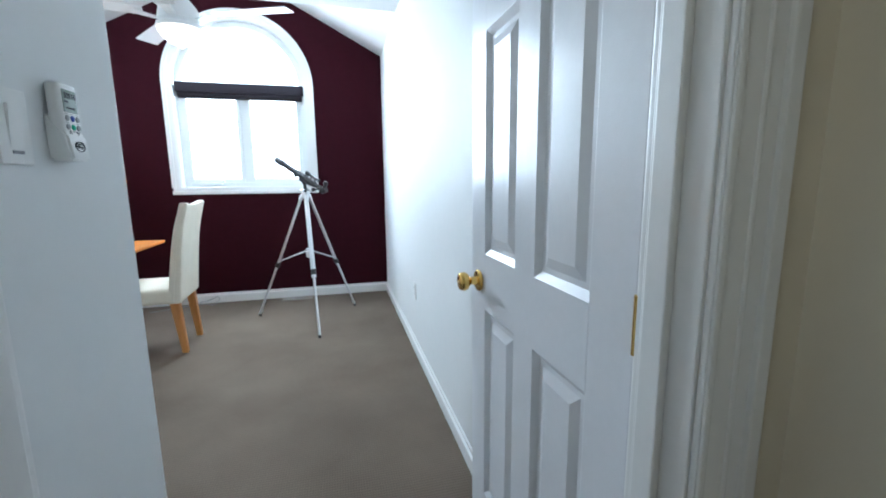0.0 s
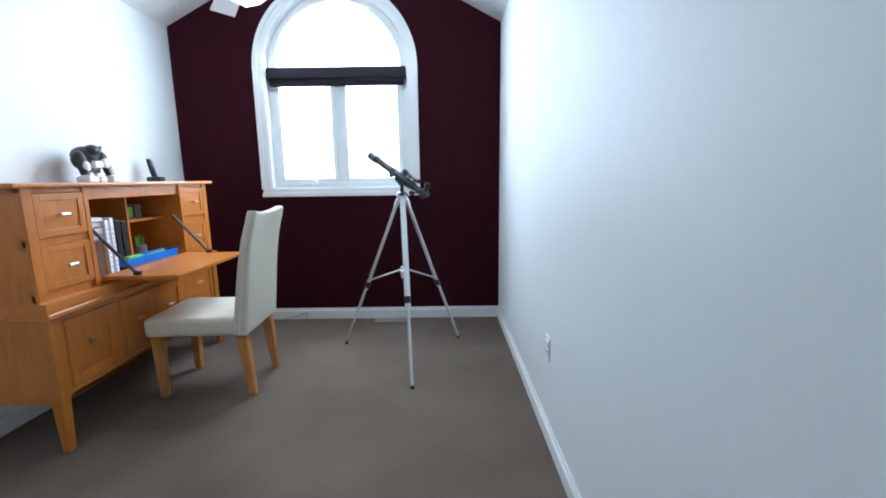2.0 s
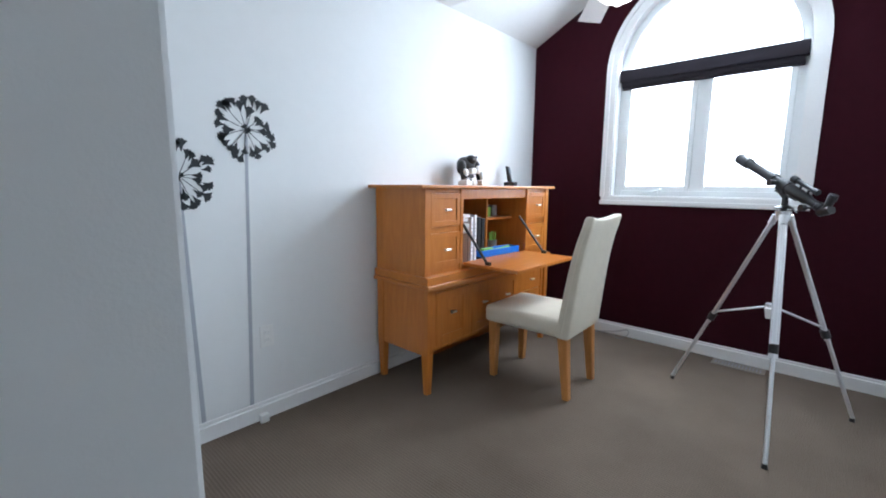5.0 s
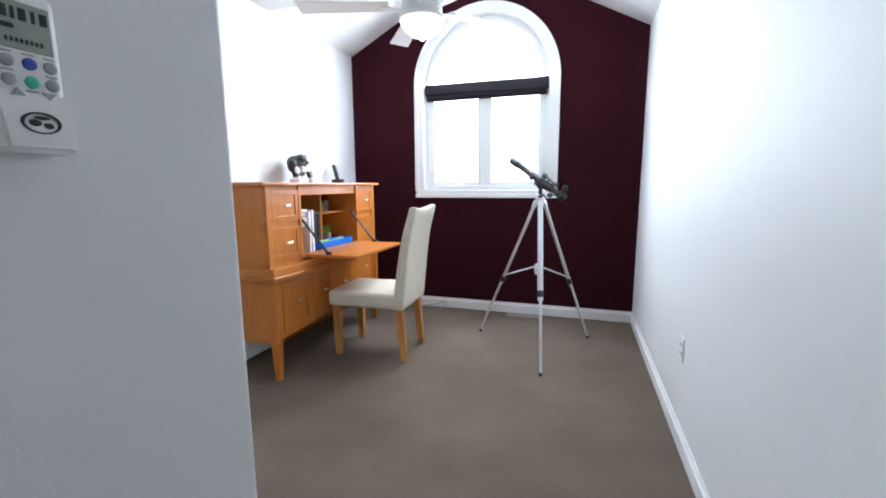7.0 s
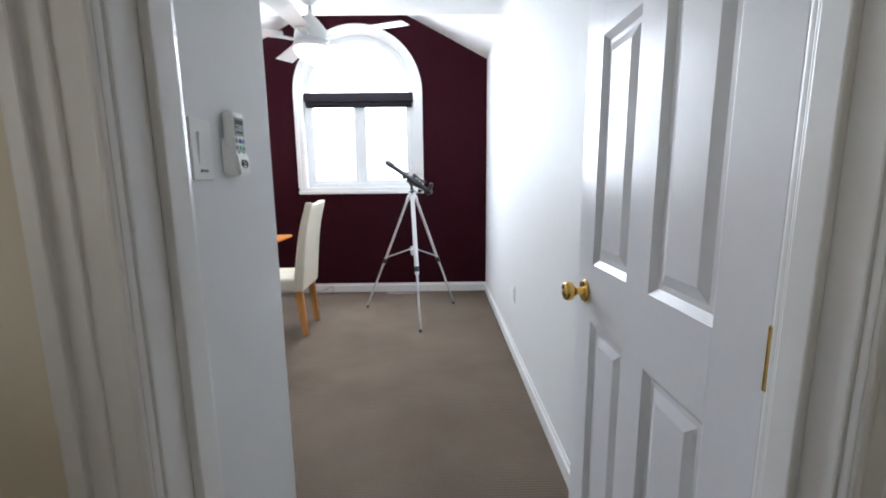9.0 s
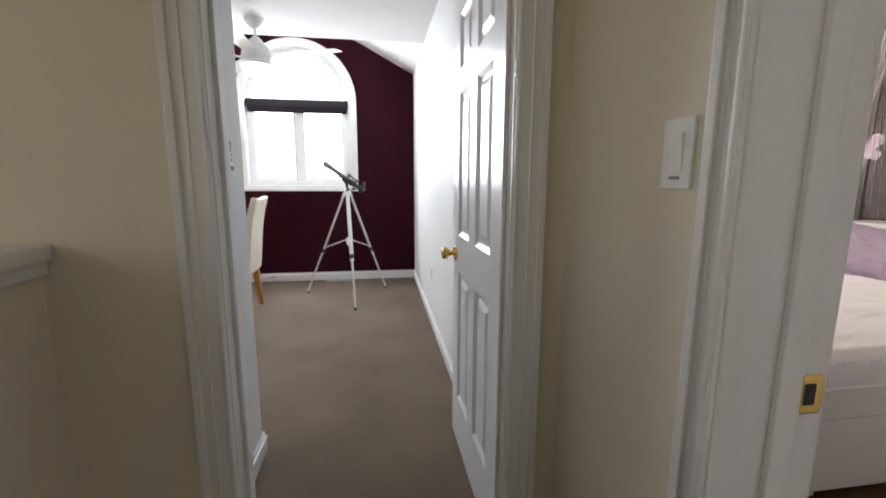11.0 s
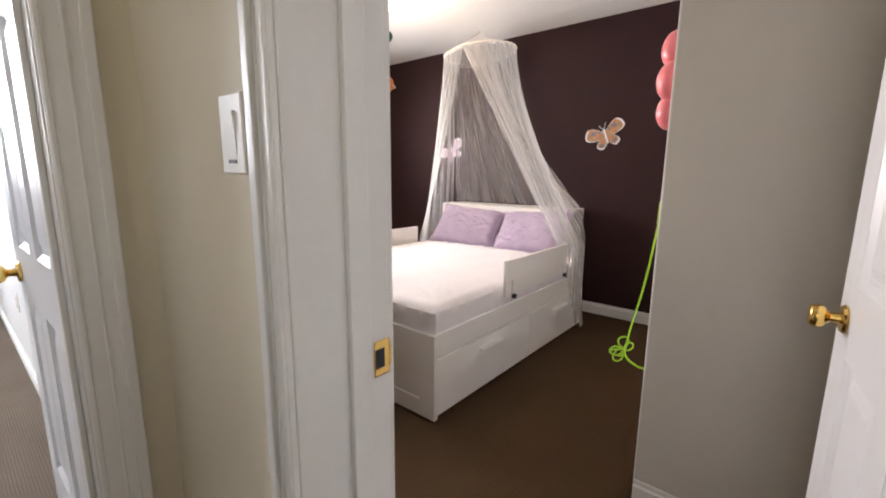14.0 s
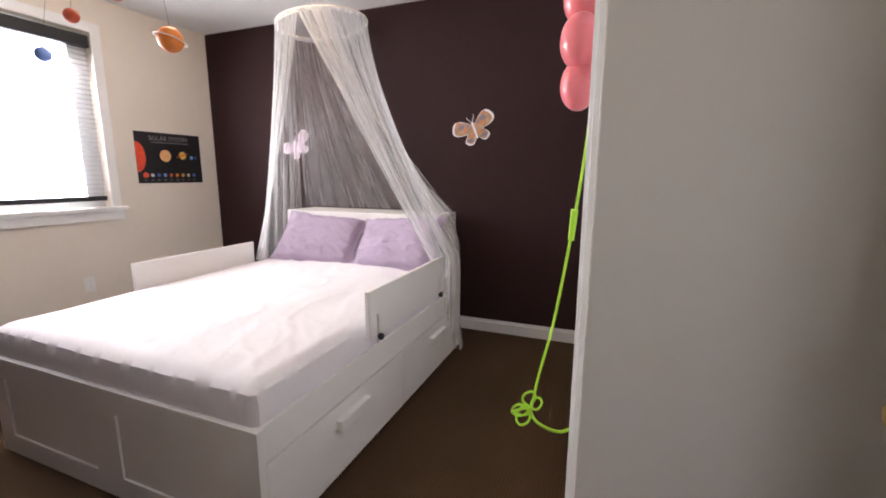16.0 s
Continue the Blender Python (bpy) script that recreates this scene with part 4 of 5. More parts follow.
    s.rod(f - w * 0.048, f + w * 0.048, 0.005, n=8).rod(f - w * 0.058, f - w * 0.038, 0.016).rod(f + w * 0.038, f + w * 0.058, 0.016)
    s.make("eyepiece", BLACK, ob, True)
    o = b - d * 0.07 + u * 0.052
    s = Shape().lathe(o - d * 0.085, d, [(0, 0.017), (0.03, 0.017), (0.035, 0.011), (0.13, 0.011), (0.135, 0.014), (0.165, 0.014)]).rod(o - d * 0.02, o - d * 0.02 - u * 0.03, 0.006).rod(o + d * 0.03, o + d * 0.03 - u * 0.03, 0.006)
    s.make("finder_scope", BLACK, ob, True)
    s = Shape().hexa([(hub.x - 0.018, hub.y - 0.055, 0.555), (hub.x + 0.018, hub.y - 0.055, 0.555), (hub.x + 0.018, hub.y - 0.045, 0.555), (hub.x - 0.018, hub.y - 0.045, 0.555), (hub.x - 0.026, hub.y - 0.06, 0.61), (hub.x + 0.026, hub.y - 0.06, 0.61), (hub.x + 0.026, hub.y - 0.02, 0.61), (hub.x - 0.026, hub.y - 0.02, 0.61)], 0.003)
    tagged(s.make("spreader_plate", PLASTIC, ob), "white plastic plate")


telescope()


# ceiling fan
def fan():
    ob = thing("ceiling_fan", pose(-0.405, 3.25, H), "white five-blade ceiling fan with a frosted bowl lamp", "ceiling fan")
    s = Shape()
    s.lathe((0, 0, -0.0005), (0, 0, -1), [(0, 0.078), (0.012, 0.078), (0.05, 0.050), (0.075, 0.022)])
    s.rod((0, 0, -0.06), (0, 0, -0.14), 0.013)
    s.lathe((0, 0, -0.13), (0, 0, -1), [(0, 0.02), (0.03, 0.05), (0.06, 0.075), (0.10, 0.105), (0.15, 0.115), (0.17, 0.115), (0.185, 0.10), (0.19, 0.05)])
    s.lathe((0, 0, -0.315), (0, 0, -1), [(0, 0.05), (0.01, 0.125), (0.03, 0.13), (0.035, 0.12)])
    s.make("motor", TRIM, ob, True)
    s = Shape()
    s.lathe((0, 0, -0.345), (0, 0, -1), [(0, 0.122), (0.02, 0.12), (0.05, 0.10), (0.08, 0.065), (0.095, 0.02), (0.105, 0.012), (0.11, 0.004)])
    b = s.make("bowl", BOWL, ob, True)
    b.visible_shadow = False
    for k in range(5):
        a = 72 * k - 20
        s = Shape()
        s.hexa([(0.10, -0.02, -0.30), (0.22, -0.03, -0.285), (0.22, 0.03, -0.285), (0.10, 0.02, -0.30), (0.10, -0.02, -0.294), (0.22, -0.03, -0.277), (0.22, 0.03, -0.277), (0.10, 0.02, -0.294)])
        s.hexa([(0.18, -0.05, -0.280), (0.70, -0.066, -0.278), (0.70, 0.066, -0.262), (0.18, 0.05, -0.266),
                (0.18, -0.05, -0.275), (0.70, -0.066, -0.272), (0.70, 0.066, -0.256), (0.18, 0.05, -0.261)], 0.002)
        s.make("blade", TRIM, ob, m=pose(0, 0, 0, 0, 0, a))


fan()


# thermostat remote in its holder, light switches, outlets
def wall_plate(name, m, label, kind):
    ob = thing(name, m, label, "light switch" if kind == "switch" else "outlet")
    Shape().box(-0.036, 0.036, -0.006, 0, -0.058, 0.058, 0.003).make("plate", PLASTIC, ob)
    if kind == "switch":
        s = Shape()
        s.hexa([(-0.016, -0.006, -0.033), (0.016, -0.006, -0.033), (0.016, -0.004, -0.033), (-0.016, -0.004, -0.033), (-0.016, -0.011, 0.033), (0.016, -0.011, 0.033), (0.016, -0.004, 0.033), (-0.016, -0.004, 0.033)], 0.001)
        s.make("rocker", PLASTIC, ob)
        Shape().box(-0.012, 0.012, -0.0075, -0.005, -0.042, -0.037).make("slot", GREYP, ob)
    else:
        s = Shape()
        for z in (-0.02, 0.02):
            s.box(-0.017, 0.017, -0.0085, -0.005, z - 0.015, z + 0.015, 0.004)
        s.make("socket", PLASTIC, ob)
        for z in (-0.02, 0.02):
            for x in (-0.008, 0.006):
                Shape().box(x, x + 0.002, -0.0095, -0.008, z - 0.003, z + 0.006).make("slot", STEM, ob)
    return ob


wall_plate("light_switch", pose(XH, 0.172, 1.285, 0, 0, -90), "white rocker light switch on the cream hall wall", "switch")
wall_plate("light_switch", pose(XT, 1.022, 1.30, 0, 0, 90), "white rocker light switch on the white entry wall", "switch")
wall_plate("outlet", pose(XR, 3.03, 0.45, 0, 0, -90), "white wall outlet on the white study wall", "outlet")
wall_plate("outlet", pose(XL, 2.21, 0.45, 0, 0, 90), "white wall outlet between the flower decals", "outlet")
wall_plate("outlet", pose(3.21, YN, 0.40, 0, 0, 0), "cream wall outlet under the bedroom window", "outlet")

t = thing("remote_control", pose(XT, 1.133, 1.318, 0, 0, 90) @ Matrix.Diagonal((0.88, 0.95, 0.88, 1)), "white fan remote control in a wall holder", "remote control")
Shape().box(-0.030, 0.030, -0.030, -0.006, -0.06, 0.078, 0.008, 3).make("body", PLASTIC, t, True)
s = Shape()
s.hexa([(-0.032, -0.040, -0.075), (0.032, -0.040, -0.075), (0.032, 0, -0.075), (-0.032, 0, -0.075), (-0.034, -0.034, -0.022), (0.034, -0.034, -0.022), (0.034, 0, 0.02), (-0.034, 0, 0.02)], 0.005)
s.make("holder", PLASTIC, t, True)
Shape().box(-0.023, 0.023, -0.0312, -0.029, 0.022, 0.066, 0.001).make("screen", LCD, t)
s = Shape()
for x0, w in ((-0.018, 0.006), (-0.009, 0.003), (-0.003, 0.006), (0.007, 0.003), (0.014, 0.006)):
    s.box(x0, x0 + w, -0.0318, -0.0311, 0.049, 0.060)
s.box(-0.02, -0.008, -0.0318, -0.0311, 0.040, 0.044)
for k in range(8):
    s.box(-0.016 + 0.004 * k, -0.014 + 0.004 * k, -0.0318, -0.0311, 0.028, 0.032)
s.make("digits", INK, t)
for x, z, mat in ((-0.017, 0.010, GREYBTN), (0.001, 0.010, BLUEBTN), (0.018, 0.010, GREYBTN), (-0.017, -0.007, GREYBTN), (0.001, -0.007, GREENBTN), (0.018, -0.007, GREYBTN), ):
    s = Shape()
    s.lathe((x, -0.030, z), (0, -1, 0), [(0, 0.0058), (0.002, 0.0056), (0.0028, 0.004)], n=14)
    s.make("button", mat, t, True)
for x, up in ((-0.012, 1), (0.014, -1)):
    s = Shape().slab([(x - 0.006, -0.018 - up * 0.003), (x + 0.006, -0.018 - up * 0.003), (x, -0.018 + up * 0.004)], -0.030, -0.0318)
    s.make("button", GREYBTN, t)
s = Shape()
for k in range(28):
    a, b = 2 * math.pi * k / 28, 2 * math.pi * (k + 1) / 28
    p = lambda r, t, y: (0.0165 * r * math.cos(t), y, -0.046 + 0.0105 * r * math.sin(t))
    s.hexa([p(0.86, a, -0.0385), p(1, a, -0.0385), p(1, a, -0.034), p(0.86, a, -0.034), p(0.86, b, -0.0385), p(1, b, -0.0385), p(1, b, -0.034), p(0.86, b, -0.034)])
s.ball((-0.005, -0.0372, -0.046), 0.0055, (1, 0.25, 0.6), n=12).ball((0.006, -0.0372, -0.048), 0.0045, (1, 0.25, 0.7), n=12).ball((0.001, -0.0372, -0.041), 0.0045, (1.6, 0.25, 0.35), n=12)
s.make("emblem", INK, t)
s = Shape()
for x, z in ((-0.017, 0.0185), (0.001, 0.0185), (0.018, 0.0185), (-0.017, 0.0015), (0.018, 0.0015), (0.001, -0.0155)):
    s.box(x - 0.005, x + 0.005, -0.0303, -0.0298, z - 0.0008, z + 0.0008)
s.make("button_print", GREYBTN, t)

# floor register and cable
t = thing("floor_register", pose(0.02, 4.735, 0), "tan slotted metal floor register in the carpet", "floor vent")
s = Shape().box(-0.155, 0.155, -0.06, 0.06, 0, 0.006, 0.002)
s.make("plate", surface("tan_register_paint", (0.22, 0.18, 0.15), 0.5), t)
s = Shape()
for k in range(14):
    s.box(-0.135 + 0.02 * k, -0.127 + 0.02 * k, -0.04, 0.04, 0.0055, 0.0068)
s.make("slots", GREYP, t)
tagged(tube("cable", [(-1.02, 4.79, 0.004), (-0.86, 4.76, 0.004), (-0.78, 4.72, 0.01), (-0.74, 4.78, 0.06), (-0.86, 4.79, 0.03), (-1.1, 4.70, 0.004), (-1.3, 4.6, 0.004)], 0.003, GREYP), "grey cable lying along the skirting", "cable")
t = thing("jack_box", pose(XL + 0.03, 2.16, 0), "small white cable jack by the skirting", "jack")
Shape().box(-0.012, 0.02, -0.022, 0.022, 0.0, 0.045, 0.006).make("case", PLASTIC, t)


# allium wall decals
def allium(y, z, r, foot, seed):
    rnd = random.Random(seed)
    ob = thing("flower_decal", pose(XL, y, 0, 0, 0, 0), "black and grey flower decal on the white wall", "wall decal", "flower decals")
    s = Shape()
    dy = foot - y
    s.hexa([(0.0004, dy - 0.010, 0.10), (0.0004, dy + 0.010, 0.10), (0.0014, dy + 0.010, 0.10), (0.0014, dy - 0.010, 0.10), (0.0004, -0.007, z), (0.0004, 0.007, z), (0.0014, 0.007, z), (0.0014, -0.007, z)])
    s.make("stem", STEM, ob)
    s = Shape()

    def leaf(cy, cz, ang, ln, wd):
        c, sn = math.cos(ang), math.sin(ang)
        pts = [(0, 0), (ln * 0.45, wd * 0.35), (ln * 0.8, wd), (ln * 0.86, wd * 0.45), (ln, wd * 0.25), (ln * 0.92, 0), (ln, -wd * 0.3), (ln * 0.85, -wd * 0.5), (ln * 0.8, -wd), (ln * 0.45, -wd * 0.35)]
        vs = [s.bm.verts.new((0.0024, cy + a * c - b * sn, cz + a * sn + b * c)) for a, b in pts]
        s.bm.faces.new(vs)

    for k in range(34):
        a = 2 * math.pi * (k + rnd.random() * 0.9) / 34
        rr = r * rnd.choice((0.32, 0.52, 0.64, 0.72))
        leaf(rr * math.cos(a), z + rr * math.sin(a), a + rnd.uniform(-0.35, 0.35), r * rnd.uniform(0.30, 0.46), r * rnd.uniform(0.12, 0.20))
        if k % 3 == 0:
            c, sn = math.cos(a), math.sin(a)
            w = 0.0016
            vs = [s.bm.verts.new(p) for p in ((0.0022, -w * sn, z + w * c), (0.0022, rr * c - w * sn, z + rr * sn + w * c), (0.0022, rr * c + w * sn, z + rr * sn - w * c), (0.0022, w * sn, z - w * c))]
            s.bm.faces.new(vs)
    for k in range(10):
        a = rnd.random() * 6.3
        leaf(0, z, a, r * 0.16, r * 0.05)
    s.make("head", INK, ob)


allium(2.165, 1.50, 0.147, 2.115, 1)
allium(1.862, 1.27, 0.147, 1.885, 2)

# ---- bedroom things ----
BX0, BX1, BY0, BY1, BZ = 2.18, 4.05, 0.77, 2.28, 0.455


def bed():
    ob = thing("bed", pose(BX0, BY0, 0), "white storage bed with drawers and guard rails", "bed")
    lx, ly = BX1 - BX0, BY1 - BY0
    s = Shape()
    s.box(0.008, 0.03, 0.0, ly, 0.01, BZ, 0.002)
    # stiles and rails round two sunk panels
    for y0, y1, z0, z1 in ((0, 0.10, 0.01, BZ), (0.68, 0.83, 0.01, BZ), (1.41, ly, 0.01, BZ), (0.10, 0.68, 0.01, 0.10), (0.10, 0.68, 0.36, BZ), (0.83, 1.41, 0.01, 0.10), (0.83, 1.41, 0.36, BZ)):
        s.box(0.0, 0.009, y0, y1, z0, z1)
    s.make("footboard", BEDWHITE, ob)
    s = Shape().box(0.03, lx, 0.008, 0.03, 0.33, BZ, 0.002).box(0.03, lx, ly - 0.03, ly - 0.008, 0.03, BZ, 0.002).box(0.03, lx, 0.04, ly - 0.04, 0.05, 0.30)
    s.make("side_rail", BEDWHITE, ob)
    for x0, x1 in ((0.034, 0.97), (0.976, lx - 0.004)):
        d = Shape().box(x0, x1, 0.004, 0.026, 0.025, 0.325, 0.002).make("drawer", BEDWHITE, ob)
        xm = (x0 + x1) / 2
        Shape().box(xm - 0.11, xm + 0.11, -0.026, 0.006, 0.228, 0.270, 0.005).make("handle", BEDWHITE, d)
    s = Shape().box(lx, 4.40 - BX0, 0.17, ly + 0.0, 0.01, 0.94, 0.004)
    s.make("headboard", BEDWHITE, ob)
    for y0, sg in ((-0.012, -1), (ly - 0.008, 1)):
        s = Shape().box(0.63, 1.49, y0, y0 + 0.02, 0.515, 0.732, 0.004)
        s.make("guard_rail", BEDWHITE, ob)
        for x in (0.70, 1.42):
            yc = y0 + 0.01
            q = Shape().box(x - 0.006, x + 0.006, min(yc + sg * 0.0105, yc + sg * 0.014), max(yc + sg * 0.0105, yc + sg * 0.014), 0.475, 0.61, 0.001)
            q.rod((x, yc + sg * 0.012, 0.59), (x, yc + sg * 0.018, 0.59), 0.005, n=10)
            tagged(q.make("clamp", CHROME, ob, True), "slotted steel clamp")
            q = Shape().rod((x, yc + sg * 0.014, 0.512), (x, yc + sg * 0.024, 0.512), 0.010, n=12).rod((x, yc + sg * 0.022, 0.512), (x, yc + sg * 0.036, 0.512), 0.017, 0.015, n=8)
            tagged(q.make("clamp_knob", BLACK, ob, True), "black plastic knob")


bed()


def cloth_box(name, mat, lx, ly, z0, z1, bulge, seed):
    """A soft block with a domed, wrinkled top."""
    nx, ny = 130, 110
    ridge = lambda p, k: max(0.0, 1 - abs(noise.noise(p)) * k) ** 2
    s = Shape()
    g = []
    for i in range(nx + 1):
        r = []
        for j in range(ny + 1):
            u, v = i / nx, j / ny
            x, y = u * lx, v * ly
            ex = min(u, 1 - u) * lx
            ey = min(v, 1 - v) * ly
            e = min(ex, ey)
            rnd_e = max(0.0, 1 - e / 0.05)
            z = z1 - 0.03 * rnd_e ** 2 + bulge * math.sin(math.pi * u) * math.sin(math.pi * v)
            p = Vector((x * 2.2 + seed, y * 2.2, 0))
            z += 0.007 * noise.noise(p) + 0.004 * noise.noise(Vector((x * 2.0, y * 9, seed)))
            z += 0.003 * min(1, e / 0.1) * max(0, 1 - ex / 0.35) * noise.noise(Vector((x * 5 + y * 6, y * 13, 3)))
            z += 0.006 * abs(noise.noise(Vector((x * 2.2 - y, y * 6, 7))))
            # pulled creases: fanning at the foot corners, along the length near the head
            calm = min(1, e / 0.12)
            foot_e, head_e = calm * max(0, 1 - u * lx / 0.75), calm * max(0, 1 - (1 - u) * lx / 0.9)
            z += 0.006 * foot_e * ridge(Vector((x * 3.0 + y * 2.0, y * 11 - x * 8, 11)), 6)
            z += 0.009 * head_e * ridge(Vector((x * 1.3, y * 8 + x, 17)), 5)
            z += 0.004 * calm * ridge(Vector((x * 1.6 + y * 2.5, y * 4 - x * 2, 23)), 6)
            x += 0.012 * rnd_e * (-1 if u < 0.5 else 1) * (ex < ey)
            y += 0.006 * rnd_e * (-1 if v < 0.5 else 1) * (ey <= ex)
            r.append(s.bm.verts.new((x, y, z)))
        g.append(r)
    for i in range(nx):
        for j in range(ny):
            s.bm.faces.new((g[i][j], g[i + 1][j], g[i + 1][j + 1], g[i][j + 1]))
    rim = [g[i][0] for i in range(nx + 1)] + [g[nx][j] for j in range(1, ny + 1)] + [g[i][ny] for i in range(nx - 1, -1, -1)] + [g[0][j] for j in range(ny - 1, 0, -1)]
    rows = [rim]
    for k in (0.25, 0.5, 0.75, 1.0):
        row = []
        for v in rim:
            tuck = 0.007 * ridge(Vector((v.co.x * 7 + k, v.co.y * 7 - k, 31)), 4) * math.sin(math.pi * k) + 0.006 * math.sin(math.pi * k)
            out = Vector((v.co.x - lx / 2, v.co.y - ly / 2, 0))
            out = Vector((math.copysign(1, out.x), 0, 0)) if abs(out.x) / lx > abs(out.y) / ly else Vector((0, math.copysign(1, out.y), 0))
            row.append(s.bm.verts.new((v.co.x + out.x * tuck, v.co.y + out.y * tuck, v.co.z + (z0 - v.co.z) * k)))
        rows.append(row)
    low = rows[-1]
    for a, b in zip(rows, rows[1:]):
        for i in range(len(rim)):
            j = (i + 1) % len(rim)
            s.bm.faces.new((a[j], a[i], b[i], b[j]))
    s.bm.faces.new(low[::-1])
    return s.make(name, mat, smooth=True)


mt = cloth_box("mattress", SHEET, BX1 - BX0 - 0.045, BY1 - BY0 - 0.06, 0, 0.155, 0.02, 1.0)
mt.matrix_basis = pose(BX0 + 0.035, BY0 + 0.03, 0.435)
tagged(mt, "mattress with a white fitted sheet on the bed", "mattress")
# slats base that carries the mattress
Shape().box(0.03, BX1 - BX0, 0.03, BY1 - BY0 - 0.03, 0.39, 0.435).make("slatted_base", BEDWHITE, bpy.data.objects["bed"])


def pillow(m, seed):
    s = Shape()
    nx, ny = 56, 44
    W, Hh = 0.335, 0.22
    for sg in (-1, 1):
        g = []
        for i in range(nx + 1):
            r = []
            for j in range(ny + 1):
                u, v = -1 + 2 * i / nx, -1 + 2 * j / ny
                uu, vv = min(1, abs(u) / 0.93), min(1, abs(v) / 0.9)
                k = max(0, (1 - uu ** 4) * (1 - vv ** 4)) ** 0.55
                x = W * u
                pinch = 1 - 0.07 * (1 - abs(v) ** 2) * (abs(u) > 0.8)
                y = sg * (0.085 * k + 0.004) + 0.012 * k * noise.noise(Vector((u * 3 + seed, v * 3, sg))) + 0.016 * k * abs(noise.noise(Vector((u * 5 + v * 4 + seed, v * 2 - u, sg)))) + sg * 0.009 * max(0, 1 - 5 * abs(noise.noise(Vector((u * 2 + v * 3.5, v * 2.5 - u * 3 + seed, sg * 2))))) * min(1, k * 2)
                y += 0.010 * (1 - k) * noise.noise(Vector((u * 6 + seed, v * 6, 2)))
                z = Hh * v * (1 - 0.06 * (1 - u * u)) + 0.012 * noise.noise(Vector((u * 2, v * 2, seed)))
                r.append(s.bm.verts.new((x * pinch, y, z)))
            g.append(r)
        for i in range(nx):
            for j in range(ny):
                s.bm.faces.new((g[i][j], g[i + 1][j], g[i + 1][j + 1], g[i][j + 1]))
    bmesh.ops.remove_doubles(s.bm, verts=s.bm.verts, dist=0.0075)
    ob = s.make("pillow", LILAC, smooth=True)
    ob.matrix_basis = m
    return tagged(ob, "lilac cotton pillow leaning against the headboard", "pillow", "pillows on the bed")


pillow(pose(3.89, 1.84, 0.748, -40, 4, -82), 1)
pillow(pose(3.91, 1.20, 0.750, -38, -3, -94), 2)


# bed canopy
def canopy():
    cx, cy, rz, R = 4.075, 1.875, 2.312, 0.325
    ob = thing("bed_canopy", pose(cx, cy, 0), "white netting canopy hung from the ceiling over the bed", "canopy")

    def rim(a, r=1.0):
        """A point of the hoop, which hangs a little askew."""
        return Vector((R * r * math.cos(a), R * r * math.sin(a), rz - 0.032 * math.sin(a) * r + 0.012 * math.cos(a) * r))
    # roof: a tight cone with small puckers at the hoop
    s = Shape()
    n = 96
    rings = []
    apex = HB - 0.012
    for f in (0.03, 0.12, 0.3, 0.5, 0.7, 0.88, 1.0, 1.012):
        ring = []
        for i in range(n):
            a = 2 * math.pi * i / n
            p = rim(a, f)
            sag = 0.014 * math.sin(math.pi * min(f, 1)) + 0.004 * f * math.sin(9 * a + 1.3 * math.sin(3 * a))
            p.z = apex + (p.z - apex) * min(f, 1) - sag - (0.03 if f > 1 else 0)
            ring.append(s.bm.verts.new(p))
        rings.append(ring)
    for p, q in zip(rings, rings[1:]):
        for i in range(n):
            s.bm.faces.new((p[i], p[(i + 1) % n], q[(i + 1) % n], q[i]))
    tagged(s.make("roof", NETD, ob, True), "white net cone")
    s = Shape()
    m = 48
    for i in range(m):
        s.rod(rim(2 * math.pi * i / m), rim(2 * math.pi * (i + 1) / m), 0.006, n=6)
    s.make("hoop", NETROOF, ob, True)
    s = Shape().rod((0, 0, apex - 0.02), (0, 0, HB), 0.003, n=6).lathe((0, 0, HB - 0.0005), (0, 0, -1), [(0, 0.012), (0.006, 0.011), (0.010, 0.004)], n=12)
    s.make("hook", NETROOF, ob, True)

    def drape(name, a0, a1, foot, nu, seed, folds, e0=1.25, e1=1.25, r0=1.0, r1=1.0, depth=1.0, mat=NET, hem=0.0):
        """A fall of netting from the hoop to its foot line, in uneven folds that deepen downwards."""
        s = Shape()
        nv = 36
        g = []
        for i in range(nu + 1):
            u = i / nu
            a = radians(a0 + (a1 - a0) * u)
            top = rim(a) - Vector((0, 0, 0.004))
            f = foot(u)
            col = []
            for j in range(nv + 1):
                v = j / nv
                w = min(1, v / (r0 + (r1 - r0) * u)) ** (e0 + (e1 - e0) * u)
                x = top.x + (f[0] - cx - top.x) * w
                y = top.y + (f[1] - cy - top.y) * w
                z = top.z + (f[2] - top.z) * v
                amp = depth * (0.003 + 0.017 * min(1, v * 1.4))
                ph = folds * math.pi * 2 * (u + 0.09 * noise.noise(Vector((u * 4, v * 0.8, seed)))) + 1.2 * noise.noise(Vector((u * 3, v * 1.2, seed + 9)))
                wave = math.sin(ph) * (0.6 + 0.7 * noise.noise(Vector((u * 6, v, seed + 4)))) + 0.35 * math.sin(2.7 * ph + seed)
                flare = hem * max(0, v - 0.9) * 10
                nrm = Vector((math.cos(a), math.sin(a), 0))
                x += nrm.x * (amp * wave + flare)
                y += nrm.y * (amp * wave + flare)
                col.append(s.bm.verts.new((min(x, XD - 0.006 - cx), y, z)))
            g.append(col)
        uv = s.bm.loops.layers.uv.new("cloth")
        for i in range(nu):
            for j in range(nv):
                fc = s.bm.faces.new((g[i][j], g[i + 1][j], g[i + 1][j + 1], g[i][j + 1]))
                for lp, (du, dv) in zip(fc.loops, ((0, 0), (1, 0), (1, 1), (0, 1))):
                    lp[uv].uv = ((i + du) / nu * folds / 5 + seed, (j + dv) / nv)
        s.make(name, mat, ob, True)

